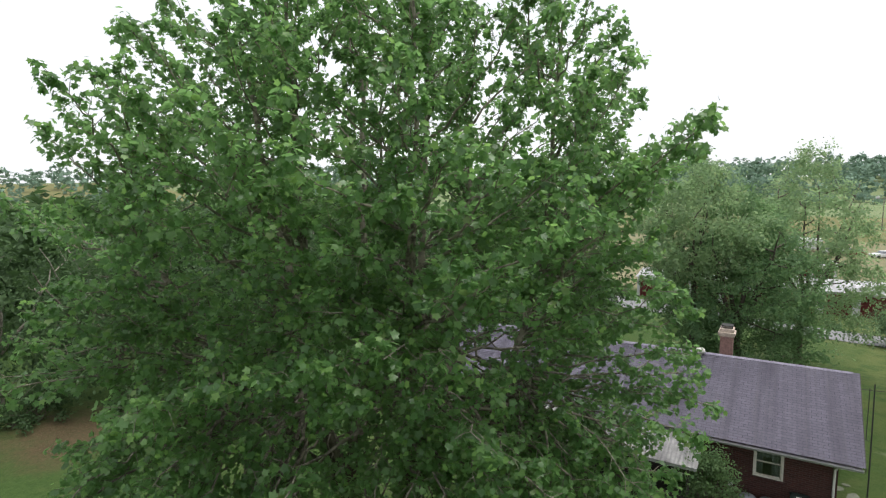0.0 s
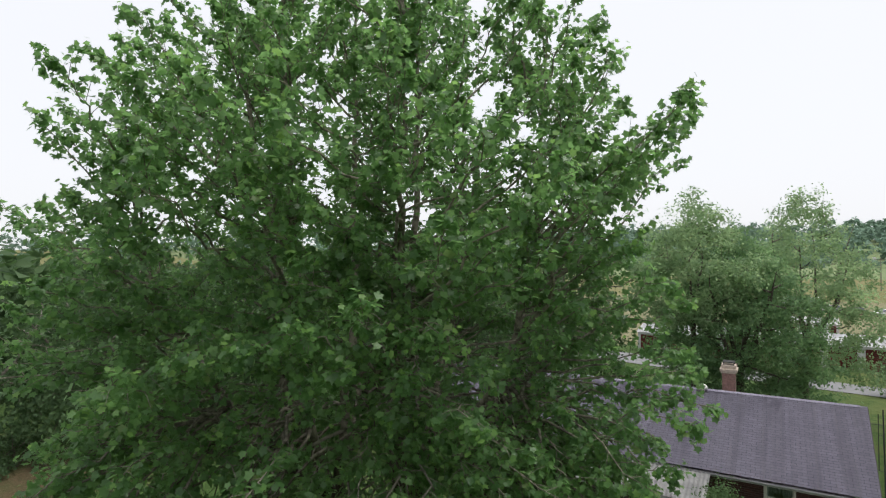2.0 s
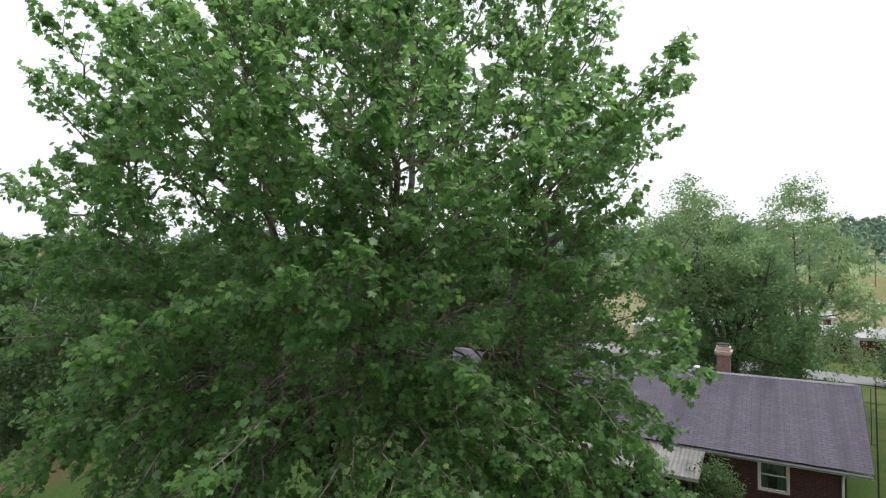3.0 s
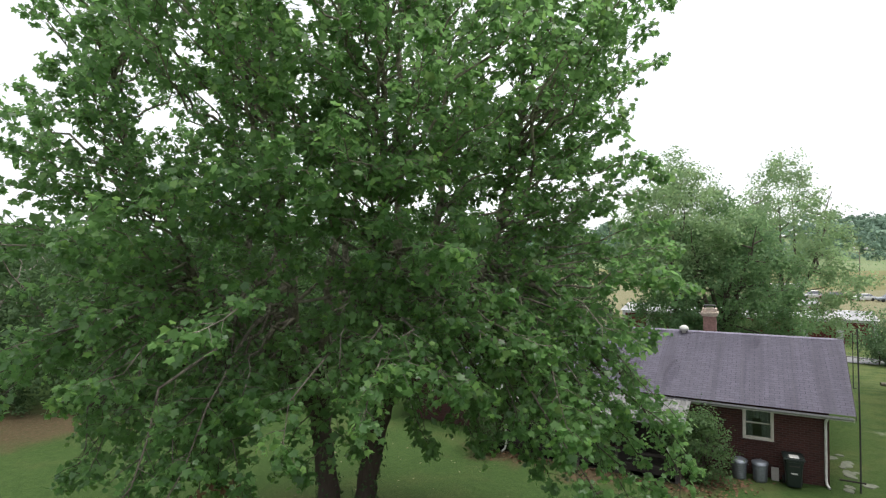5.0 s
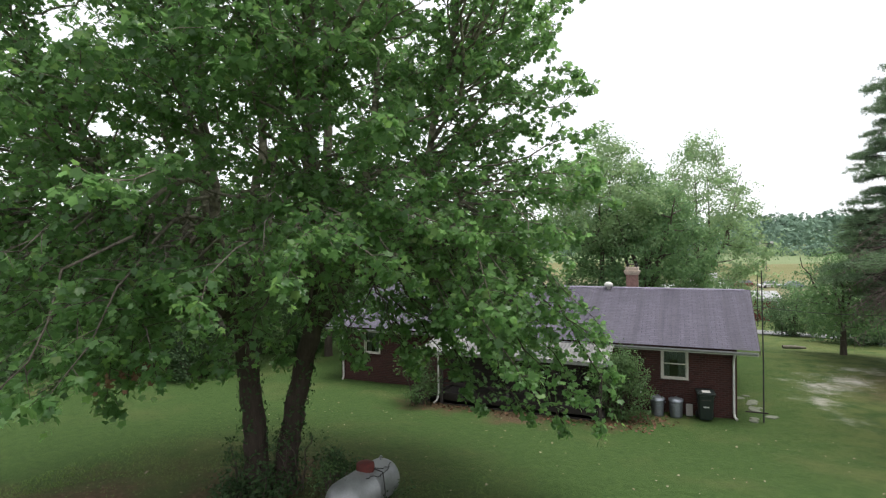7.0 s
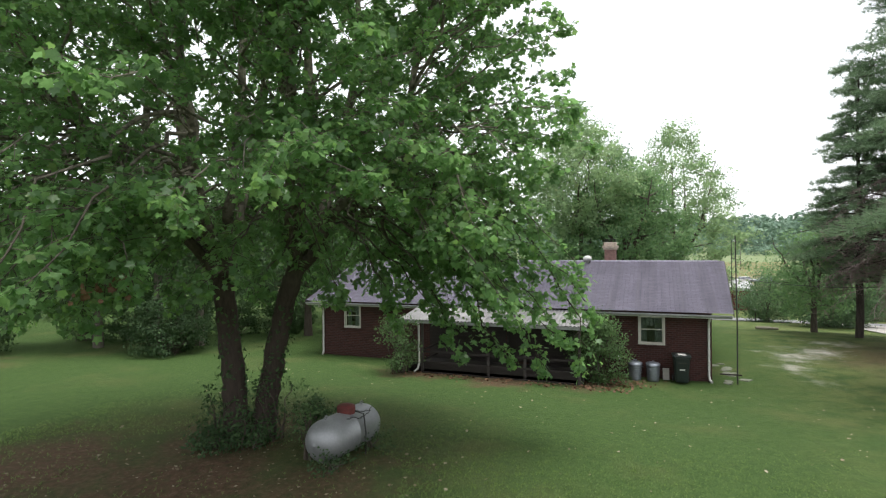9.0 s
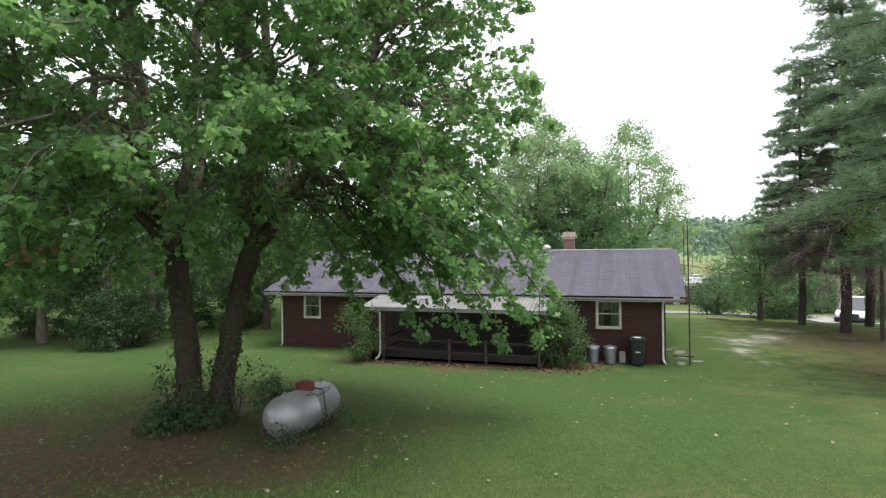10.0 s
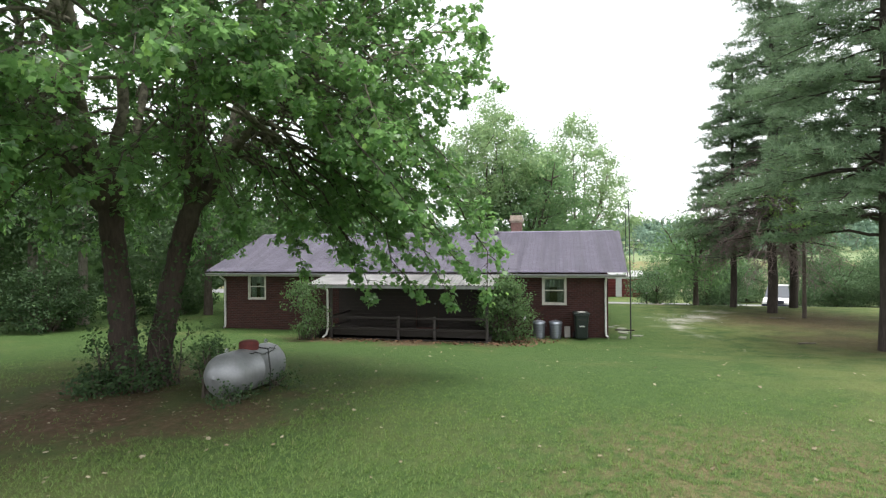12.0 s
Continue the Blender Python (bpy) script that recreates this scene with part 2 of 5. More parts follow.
def brick_material():
    m = Nodes("red_brick")
    v = m.coords()
    comb = m.t.nodes.new("ShaderNodeCombineXYZ")
    m.put(comb.inputs[0], m.math("ADD", m.axis(v, 0), m.axis(v, 1)))
    m.put(comb.inputs[1], m.axis(v, 2))
    b = m.t.nodes.new("ShaderNodeTexBrick")
    m.put(b.inputs["Vector"], comb.outputs[0])
    b.inputs["Scale"].default_value = 1.0
    b.inputs["Brick Width"].default_value = 0.205
    b.inputs["Row Height"].default_value = 0.0755
    b.inputs["Mortar Size"].default_value = 0.009
    b.inputs["Mortar Smooth"].default_value = 0.2
    b.inputs["Color1"].default_value = (0.071, 0.027, 0.023, 1)
    b.inputs["Color2"].default_value = (0.041, 0.018, 0.016, 1)
    b.inputs["Mortar"].default_value = (0.080, 0.058, 0.052, 1)
    col = m.mix(m.span(m.noise(v, 1.2, 5.0), 0.35, 0.75, 0.0, 0.5), b.outputs["Color"], (0.048, 0.027, 0.024))
    col = m.mix(m.span(m.noise(m.scaled(v, (1.0, 1.0, 2.6)), 4.6, 2.0), 0.60, 0.72, 0.0, 0.4), col, (0.116, 0.054, 0.031))
    nrm = m.bump(m.math("SUBTRACT", 1.0, b.outputs["Fac"]), 1.0, 0.012)
    return m.finish(m.bsdf(col, 0.9, normal=nrm, spec=0.2))


BRICK = brick_material()


def shingle_material():
    m = Nodes("asphalt_shingle")
    v = m.coords()
    b = m.t.nodes.new("ShaderNodeTexBrick")
    m.put(b.inputs["Vector"], v)
    b.inputs["Scale"].default_value = 1.0
    b.inputs["Brick Width"].default_value = 0.30
    b.inputs["Row Height"].default_value = 0.135
    b.inputs["Mortar Size"].default_value = 0.006
    b.inputs["Color1"].default_value = (0.188, 0.176, 0.230, 1)
    b.inputs["Color2"].default_value = (0.232, 0.217, 0.275, 1)
    b.inputs["Mortar"].default_value = (0.054, 0.052, 0.065, 1)
    streak = m.noise(m.scaled(v, (1.9, 0.09, 0.09)), 1.5, 5.0, 0.6)
    col = m.mix(m.span(streak, 0.40, 0.72, 0.0, 0.6), b.outputs["Color"], (0.115, 0.106, 0.140))
    col = m.mix(m.span(m.noise(m.scaled(v, (2.6, 0.12, 0.12)), 2.1, 4.0), 0.52, 0.76, 0.0, 0.45), col, (0.205, 0.193, 0.222))
    col = m.mix(m.span(m.noise(v, 60.0, 2.0), 0.3, 0.7, 0.0, 0.25), col, (0.150, 0.143, 0.163))
    nrm = m.bump(m.math("SUBTRACT", 1.0, b.outputs["Fac"]), 0.7, 0.008)
    return m.finish(m.bsdf(col, 0.85, normal=nrm, spec=0.3))


SHINGLE = shingle_material()
WHITE = plain("weathered_white_paint", (0.58, 0.57, 0.54), 0.55, vary=0.14)
CREAM = plain("cream_window_paint", (0.495, 0.473, 0.420), 0.55, vary=0.12)
GUTTER = plain("dull_aluminium_gutter", (0.345, 0.345, 0.352), 0.5, 0.3)
TIN = plain("galvanised_roof_sheet", (0.435, 0.427, 0.420), 0.42, 0.55, 0.25, 2.0)
GALV = plain("galvanised_steel", (0.255, 0.277, 0.315), 0.45, 0.8, 0.2, 8.0)
SILVER = plain("silver_tank_paint", (0.300, 0.308, 0.318), 0.48, 0.6, 0.16, 3.0, 0.05)
RUST = plain("rusty_red_paint", (0.112, 0.021, 0.017), 0.8, vary=0.3, scale=9.0)
DARK_METAL = plain("dark_steel", (0.055, 0.055, 0.055), 0.6, 0.5)
BIN_GREEN = plain("dark_green_plastic", (0.012, 0.020, 0.018), 0.45, vary=0.2)
BLACK = plain("black_rubber", (0.02, 0.02, 0.02), 0.8)
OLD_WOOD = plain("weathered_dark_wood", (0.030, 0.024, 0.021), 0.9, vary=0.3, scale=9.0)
GREY_WOOD = plain("grey_weathered_wood", (0.064, 0.056, 0.051), 0.9, vary=0.3, scale=9.0)
CONCRETE = plain("concrete", (0.285, 0.270, 0.247), 0.9, vary=0.2, scale=4.0)
STONE = plain("grey_fieldstone", (0.150, 0.165, 0.120), 0.9, vary=0.3, scale=5.0)
TAN_BRICK = plain("pink_brick", (0.290, 0.170, 0.145), 0.9, vary=0.3, scale=12.0)
TAN_CAP = plain("tan_chimney_cap", (0.520, 0.430, 0.360), 0.9, vary=0.25, scale=12.0)
CURTAIN = plain("grey_curtain", (0.315, 0.338, 0.323), 0.9, vary=0.2, scale=14.0)
INSIDE = plain("dim_interior_paint", (0.22, 0.21, 0.18), 0.9)
ASPHALT = plain("worn_asphalt", (0.180, 0.180, 0.184), 0.9, vary=0.18, scale=1.5)
GRAVEL = plain("pale_gravel", (0.390, 0.367, 0.345), 0.95, vary=0.3, scale=7.0, bump=0.7)
RED_DOOR = plain("dark_red_roller_door", (0.180, 0.026, 0.024), 0.5, vary=0.2, scale=2.0)
SHED_WHITE = plain("white_metal_cladding", (0.58, 0.58, 0.59), 0.5, 0.1, 0.12, 1.0)
CAR_DARK = plain("dark_blue_car_paint", (0.022, 0.028, 0.045), 0.2, 0.3, 0.1)
CAR_WHITE = plain("white_car_paint", (0.62, 0.62, 0.62), 0.3, vary=0.06)
CAR_GREY = plain("grey_car_paint", (0.22, 0.25, 0.28), 0.3, 0.3, 0.1)
CAR_RED = plain("maroon_car_paint", (0.16, 0.03, 0.03), 0.3, 0.2, 0.1)


def glass_material(name="window_glass", tint=(0.9, 0.95, 0.93)):
    m = Nodes(name)
    g = m.t.nodes.new("ShaderNodeBsdfGlossy")
    g.inputs["Roughness"].default_value = 0.03
    tr = m.t.nodes.new("ShaderNodeBsdfTransparent")
    m.put(tr.inputs["Color"], tint)
    fr = m.t.nodes.new("ShaderNodeFresnel")
    fr.inputs["IOR"].default_value = 1.5
    mx = m.t.nodes.new("ShaderNodeMixShader")
    m.t.links.new(fr.outputs[0], mx.inputs[0])
    m.t.links.new(tr.outputs[0], mx.inputs[1])
    m.t.links.new(g.outputs[0], mx.inputs[2])
    return m.finish(mx.outputs[0])


GLASS = glass_material()
CAR_GLASS = plain("dark_car_glass", (0.10, 0.11, 0.125), 0.06, vary=0.05, spec=1.0)


# ---- mesh helpers ----
def part(name, bm, material, parent=None, label=""):
    """Links a bmesh as one mesh object, under parent if given."""
    me = bpy.data.meshes.new(name)
    bm.to_mesh(me)
    bm.free()
    me.materials.append(material)
    ob = new(name, me)
    ob.parent = parent
    return tagged(ob, label)


def thing(name, label, category, group="", kind="", at=(0, 0, 0), turn=0.0):
    ob = new(name)
    ob.empty_display_size = 0.2
    ob.matrix_basis = pose(*at, 0, 0, turn)
    return tagged(ob, label, category, group, kind)


def array_mesh(name, verts, faces, material, parent=None, label="", smooth=False):
    """verts (n,3) and faces (m,k) arrays, all faces with k corners."""
    verts, faces = np.asarray(verts, np.float32), np.asarray(faces, np.int32)
    me = bpy.data.meshes.new(name)
    k = faces.shape[1]
    me.vertices.add(len(verts))
    me.vertices.foreach_set("co", verts.ravel())
    me.loops.add(faces.size)
    me.loops.foreach_set("vertex_index", faces.ravel())
    me.polygons.add(len(faces))
    me.polygons.foreach_set("loop_start", np.arange(0, faces.size, k, dtype=np.int32))
    if smooth:
        me.polygons.foreach_set("use_smooth", np.ones(len(faces), bool))
    me.update(calc_edges=True)
    me.materials.append(material)
    ob = new(name, me)
    ob.parent = parent
    return tagged(ob, label)


def box(bm, x0, x1, y0, y1, z0, z1, bevel=0.0, m=None):
    r = bmesh.ops.create_cube(bm, size=1)
    vs = r["verts"]
    for v in vs:
        v.co = Vector(((x0 + x1) / 2 + v.co.x * (x1 - x0), (y0 + y1) / 2 + v.co.y * (y1 - y0), (z0 + z1) / 2 + v.co.z * (z1 - z0)))
    if bevel:
        es = list({e for v in vs for e in v.link_edges})
        out = bmesh.ops.bevel(bm, geom=es, offset=bevel, segments=2, affect="EDGES", profile=0.5)
        vs = [v for v in out["verts"]] + [v for v in vs if v.is_valid]
    if m is not None:
        bmesh.ops.transform(bm, matrix=m, verts=list({v for v in vs if v.is_valid}))
    return bm


def boxes(*rows, bevel=0.0):
    bm = bmesh.new()
    for r in rows:
        box(bm, *r, bevel=bevel)
    return bm


def cyl(bm, r0, r1, z0, z1, seg=24, m=None, caps=True):
    out = bmesh.ops.create_cone(bm, cap_ends=caps, segments=seg, radius1=r0, radius2=r1, depth=z1 - z0, matrix=(m or Matrix()) @ Matrix.Translation((0, 0, (z0 + z1) / 2)))
    return out["verts"]


def lathe(bm, profile, seg=28, m=None):
    """Turns a profile of (radius, z) round the z axis."""
    rings = []
    for r, z in profile:
        rings.append([bm.verts.new((m or Matrix()) @ Vector((r * math.cos(2 * math.pi * k / seg), r * math.sin(2 * math.pi * k / seg), z))) for k in range(seg)])
    for a, b in zip(rings, rings[1:]):
        for k in range(seg):
            f = bm.faces.new((a[k], a[(k + 1) % seg], b[(k + 1) % seg], b[k]))
            f.smooth = True
    for ring in (rings[0], rings[-1]):
        if profile[0][0] > 1e-4:
            bm.faces.new(ring)
    return bm


class Tubes:
    """Collects tapered tubes along bent lines into one array mesh."""

    def __init__(self, sides=6):
        self.v, self.f, self.n, self.sides = [], [], 0, sides

    def add(self, pts, radii, sides=0):
        pts, s = np.asarray(pts, float), sides or self.sides
        k = len(pts)
        tan = np.gradient(pts, axis=0)
        tan /= np.linalg.norm(tan, axis=1)[:, None] + 1e-9
        ref = np.array([0.31, 0.95, 0.05]) if abs(tan[0, 2]) > 0.6 else np.array([0.0, 0.0, 1.0])
        a = np.cross(tan, ref)
        a /= np.linalg.norm(a, axis=1)[:, None] + 1e-9
        b = np.cross(tan, a)
        ang = np.linspace(0, 2 * math.pi, s, endpoint=False)
        ring = a[:, None] * np.cos(ang)[None, :, None] + b[:, None] * np.sin(ang)[None, :, None]
        self.v.append((pts[:, None] + ring * np.asarray(radii, float)[:, None, None]).reshape(-1, 3))
        i = np.arange(k - 1)[:, None] * s
        j = np.arange(s)[None, :]
        q = np.stack([i + j, i + (j + 1) % s, i + s + (j + 1) % s, i + s + j], -1).reshape(-1, 4)
        self.f.append(q + self.n)
        self.n += k * s

    def mesh(self, name, material, parent=None, label=""):
        return array_mesh(name, np.concatenate(self.v), np.concatenate(self.f), material, parent, label, True)


def bend(p, q, lift, rng, n=6, wander=0.05):
    """A line from p to q that starts along lift and wanders a little."""
    p, q = np.asarray(p, float), np.asarray(q, float)
    d = np.linalg.norm(q - p)
    c = (p + q) / 2 + np.asarray(lift, float) * d
    t = np.linspace(0, 1, n)[:, None]
    line = (1 - t) ** 2 * p + 2 * t * (1 - t) * c + t * t * q
    line[1:-1] += rng.normal(0, wander * d / n * 1.5, (n - 2, 3))
    return line


# ---- leaves ----
def star_leaf():
    """Five-lobed leaf, one wide, folded along its middle and drooping at the tips."""
    half = [(0.42, -0.30), (0.37, -0.03), (0.54, 0.24), (0.21, 0.27)]
    out = [(0.0, -0.30), *half, (0.0, 0.60), *[(-x, y) for x, y in half[::-1]]]
    v = [(x, y, 0.16 * abs(x) - 0.30 * (x * x + y * y)) for x, y in out]
    return np.array(v), np.array([(0, k, k + 1) for k in range(1, len(out) - 1)])


def oval_leaf():
    v = [(0, -0.5, 0), (0.28, -0.05, 0.08), (0, 0.5, -0.08), (-0.28, -0.05, 0.08)]
    return np.array(v), np.array([(0, 1, 2), (0, 2, 3)])


def needle_tuft():
    v, f = [], []
    for k in range(5):
        a = 2 * math.pi * k / 5
        d = np.array([math.cos(a) * 0.62, math.sin(a) * 0.62, 0.45 + 0.25 * (k % 2)])
        side = np.array([-math.sin(a), math.cos(a), 0.0]) * 0.055
        v += [-side, side, d]
        f.append((3 * k, 3 * k + 1, 3 * k + 2))
    return np.array(v), np.array(f)


def blade_tuft():
    v, f = [], []
    for k in range(3):
        a = 2 * math.pi * k / 3 + 0.4
        d = np.array([math.cos(a) * 0.6, math.sin(a) * 0.6, 0.8])
        root = np.array([math.cos(a + 2), math.sin(a + 2), 0.0]) * 0.25
        side = np.array([-math.sin(a), math.cos(a), 0.0]) * 0.08
        v += [root - side, root + side, d]
        f.append((3 * k, 3 * k + 1, 3 * k + 2))
    return np.array(v), np.array(f)


STAR, OVAL, TUFT, BLADES = star_leaf(), oval_leaf(), needle_tuft(), blade_tuft()


def unit(v):
    return v / (np.linalg.norm(v, axis=-1, keepdims=True) + 1e-9)


def leaf_frames(normals, rng, hang=None):
    """A frame for each leaf: z along its normal, turned at random, or with its tip along hang."""
    z = unit(normals)
    r = unit(rng.normal(0, 1, z.shape)) if hang is None else hang
    x = unit(np.cross(r, z))
    return np.stack([x, np.cross(z, x), z], -1)


def leaf_mesh(name, pos, normals, size, shape, material, rng, parent=None, label="", hang=None):
    tv, tf = shape
    fr = leaf_frames(normals, rng, hang)
    v = np.einsum("nij,kj->nki", fr, tv) * np.asarray(size)[:, None, None] + pos[:, None]
    f = tf[None] + (np.arange(len(pos)) * len(tv))[:, None, None]
    return array_mesh(name, v.reshape(-1, 3), f.reshape(-1, 3), material, parent, label)


def sprays(clumps, per_area, leaves, rng, spread=0.22, length=0.5, shell=0.45, size=(0.14, 0.22), flat=0.3, rise=0.35, tumble=0.42):
    """Leaves in sprays over the clumps, rows of centre and radii. Returns places, normals, sizes, and the twigs."""
    pos, nor, sz, twigs = [], [], [], []
    for cx, cy, cz, rx, ry, rz in clumps:
        c, r = np.array([cx, cy, cz]), np.array([rx, ry, rz])
        n = max(3, int(per_area * 4 * (rx * ry + ry * rz + rx * rz) / 3))
        d = unit(rng.normal(0, 1, (n, 3)))
        k = rng.uniform(shell, 1.0, (n, 1)) ** 0.7
        p = c + d * r * k
        out = unit(d + np.array([0, 0, rise]))
        t = rng.uniform(-0.5, 0.7, (n, leaves, 1)) * length
        q = p[:, None] + out[:, None] * t + rng.normal(0, spread, (n, leaves, 3)) * np.array([1, 1, 0.7])
        m = unit(d)[:, None] * 0.75 + np.array([0, 0, flat]) + rng.normal(0, tumble, (n, leaves, 3))
        pos.append(q.reshape(-1, 3))
        nor.append(m.reshape(-1, 3))
        sz.append(rng.uniform(*size, n * leaves))
        twigs.append((c, p))
    return np.concatenate(pos), np.concatenate(nor), np.concatenate(sz), twigs


# ---- land ----
def smooth(t):
    t = np.clip(t, 0, 1)
    return t * t * (3 - 2 * t)


def land(x, y):
    """The ground's height."""
    x, y = np.asarray(x, float), np.asarray(y, float)
    z = 0.52 * (1 - smooth((y - 11.0) / 10.0))
    z = z - 1.4 * smooth((y - 34.0) / 14.0) - 0.9 * smooth((y - 46.0) / 18.0) - 0.7 * smooth((y - 75.0) / 50.0)
    z = z + 3.4 * smooth((y - 190.0) / 150.0)
    r = np.hypot(x, y)
    z = z + 17.0 * smooth((r - 380.0) / 180.0) * smooth((y + 200.0) / 300.0)
    z = z + 0.10 * np.sin(x * 0.13 + 1.0) * np.sin(y * 0.17) * smooth((np.hypot(x + 7, y - 24) - 9.0) / 6.0)
    return z


def on_land(x, y):
    return float(land(x, y))


def stretch(a, b, step, far, ratio=1.22):
    core = list(np.arange(a, b + 0.01, step))
    lo, hi, s = [a], [b], step
    while hi[-1] < far:
        s *= ratio
        hi.append(hi[-1] + s)
        lo.append(lo[-1] - s)
    return np.array(lo[:0:-1] + core + hi[1:])


gx, gy = stretch(-34, 22, 0.4, 900), stretch(-6, 60, 0.4, 1000)
GX, GY = np.meshgrid(gx, gy)
rng = np.random.default_rng(3)
GZ = land(GX, GY) + rng.normal(0, 0.008, GX.shape)
nx, ny = len(gx), len(gy)
idx = np.arange(nx * ny).reshape(ny, nx)
quads = np.stack([idx[:-1, :-1], idx[:-1, 1:], idx[1:, 1:], idx[1:, :-1]], -1).reshape(-1, 4)
ground = array_mesh("ground", np.stack([GX, GY, GZ], -1).reshape(-1, 3), quads, GROUND, smooth=True)
tagged(ground, "mown green lawn with bare reddish dirt patches", "ground", kind="structure")


def sheet(name, outline, lift, material, label, category):
    """A flat patch laid on the land: rows of (x, y) cut into a fan of small faces."""
    bm = bmesh.new()
    vs = [bm.verts.new((x, y, 0)) for x, y in outline]
    bm.faces.new(vs)
    bmesh.ops.triangulate(bm, faces=bm.faces[:])
    bmesh.ops.subdivide_edges(bm, edges=bm.edges[:], cuts=3, use_grid_fill=True)
    for v in bm.verts:
        v.co.z = on_land(v.co.x, v.co.y) + lift
    return tagged(part(name, bm, material), label, category, kind="structure")


def strip(name, line, width, lift, material, label):
    """A road along a line of (x, y)."""
    line = np.asarray(line, float)
    t = np.linspace(0, len(line) - 1, 90)
    px, py = np.interp(t, range(len(line)), line[:, 0]), np.interp(t, range(len(line)), line[:, 1])
    d = unit(np.stack([np.gradient(px), np.gradient(py)], -1))
    side = np.stack([-d[:, 1], d[:, 0]], -1)
    rows = []
    for k in np.linspace(-0.5, 0.5, 5):
        x, y = px + side[:, 0] * width * k, py + side[:, 1] * width * k
        rows.append(np.stack([x, y, land(x, y) + lift], -1))
    v = np.stack(rows, 1)
    i = np.arange(90 * 5).reshape(90, 5)
    q = np.stack([i[:-1, :-1], i[:-1, 1:], i[1:, 1:], i[1:, :-1]], -1).reshape(-1, 4)
    return tagged(array_mesh(name, v.reshape(-1, 3), q, material, smooth=True), label, "road", kind="structure")


strip("road", [(-60, 74), (-20, 66), (0, 61), (14, 57), (40, 51), (90, 42)], 5.5, 0.05, ASPHALT, "grey worn asphalt road beyond the lawn")
strip("driveway", [(13, 57), (15, 50), (16, 44), (20, 38), (30, 34)], 4.0, 0.06, GRAVEL, "pale gravel drive under the pines")

# ---- house ----
HX0, HX1, HY0, HY1 = -15.65, 0.60, 21.50, 30.30
WALL_TOP, EAVE, RIDGE, RIDGE_Y = 2.44, 2.50, 4.22, 25.90
house = thing("house", "low red brick ranch house with grey shingle gable roof", "house")


def wall_with_holes(name, x0, x1, y0, y1, z0, z1, holes, parent):
    """A wall along x with rectangular openings (x0, x1, z0, z1)."""
    bm = bmesh.new()
    xs = sorted({x0, x1, *[h[0] for h in holes], *[h[1] for h in holes]})
    for a, b in zip(xs, xs[1:]):
        cuts = sorted((h[2], h[3]) for h in holes if h[0] <= a + 1e-6 and h[1] >= b - 1e-6)
        z = z0
        for lo, hi in cuts:
            if lo > z:
                box(bm, a, b, y0, y1, z, lo)
            z = hi
        if z1 > z:
            box(bm, a, b, y0, y1, z, z1)
    bmesh.ops.remove_doubles(bm, verts=bm.verts[:], dist=0.0005)
    return part(name, bm, BRICK, parent)


WIN_R, WIN_L, DOOR = (-1.87, -0.94, 1.22, 2.31), (-14.47, -13.62, 1.27, 2.36), (-6.9, -6.0, 0.25, 2.25)
wall_with_holes("wall", HX0, HX1, HY0, HY0 + 0.22, -0.3, WALL_TOP, [WIN_R, WIN_L, DOOR], house)
wall_with_holes("wall", HX0, HX1, HY1 - 0.22, HY1, -0.3, WALL_TOP, [], house)
for wx in (HX0, HX1 - 0.22):
    bm = bmesh.new()
    prof = [(HY0 + 0.22, -0.3), (HY1 - 0.22, -0.3), (HY1 - 0.22, WALL_TOP), (RIDGE_Y, RIDGE - 0.16), (HY0 + 0.22, WALL_TOP)]
    a = [bm.verts.new((wx, y, z)) for y, z in prof]
    b = [bm.verts.new((wx + 0.22, y, z)) for y, z in prof]
    bm.faces.new(a[::-1])
    bm.faces.new(b)
    for k in range(5):
        bm.faces.new((a[k], a[(k + 1) % 5], b[(k + 1) % 5], b[k]))
    part("wall", bm, BRICK, house)
# floor and ceiling of the rooms behind the panes
part("room_floor", boxes((HX0 + 0.22, HX1 - 0.22, HY0 + 0.22, HY1 - 0.22, 0.2, 0.3)), INSIDE, house)
part("room_ceiling", boxes((HX0 + 0.22, HX1 - 0.22, HY0 + 0.22, HY1 - 0.22, 2.36, 2.42)), INSIDE, house)
part("room_wall", boxes((HX0 + 0.22, HX1 - 0.22, HY0 + 3.4, HY0 + 3.5, 0.3, 2.36), (-4.0, -3.9, HY0 + 0.22, HY0 + 3.4, 0.3, 2.36), (-12.2, -12.1, HY0 + 0.22, HY0 + 3.4, 0.3, 2.36)), INSIDE, house)

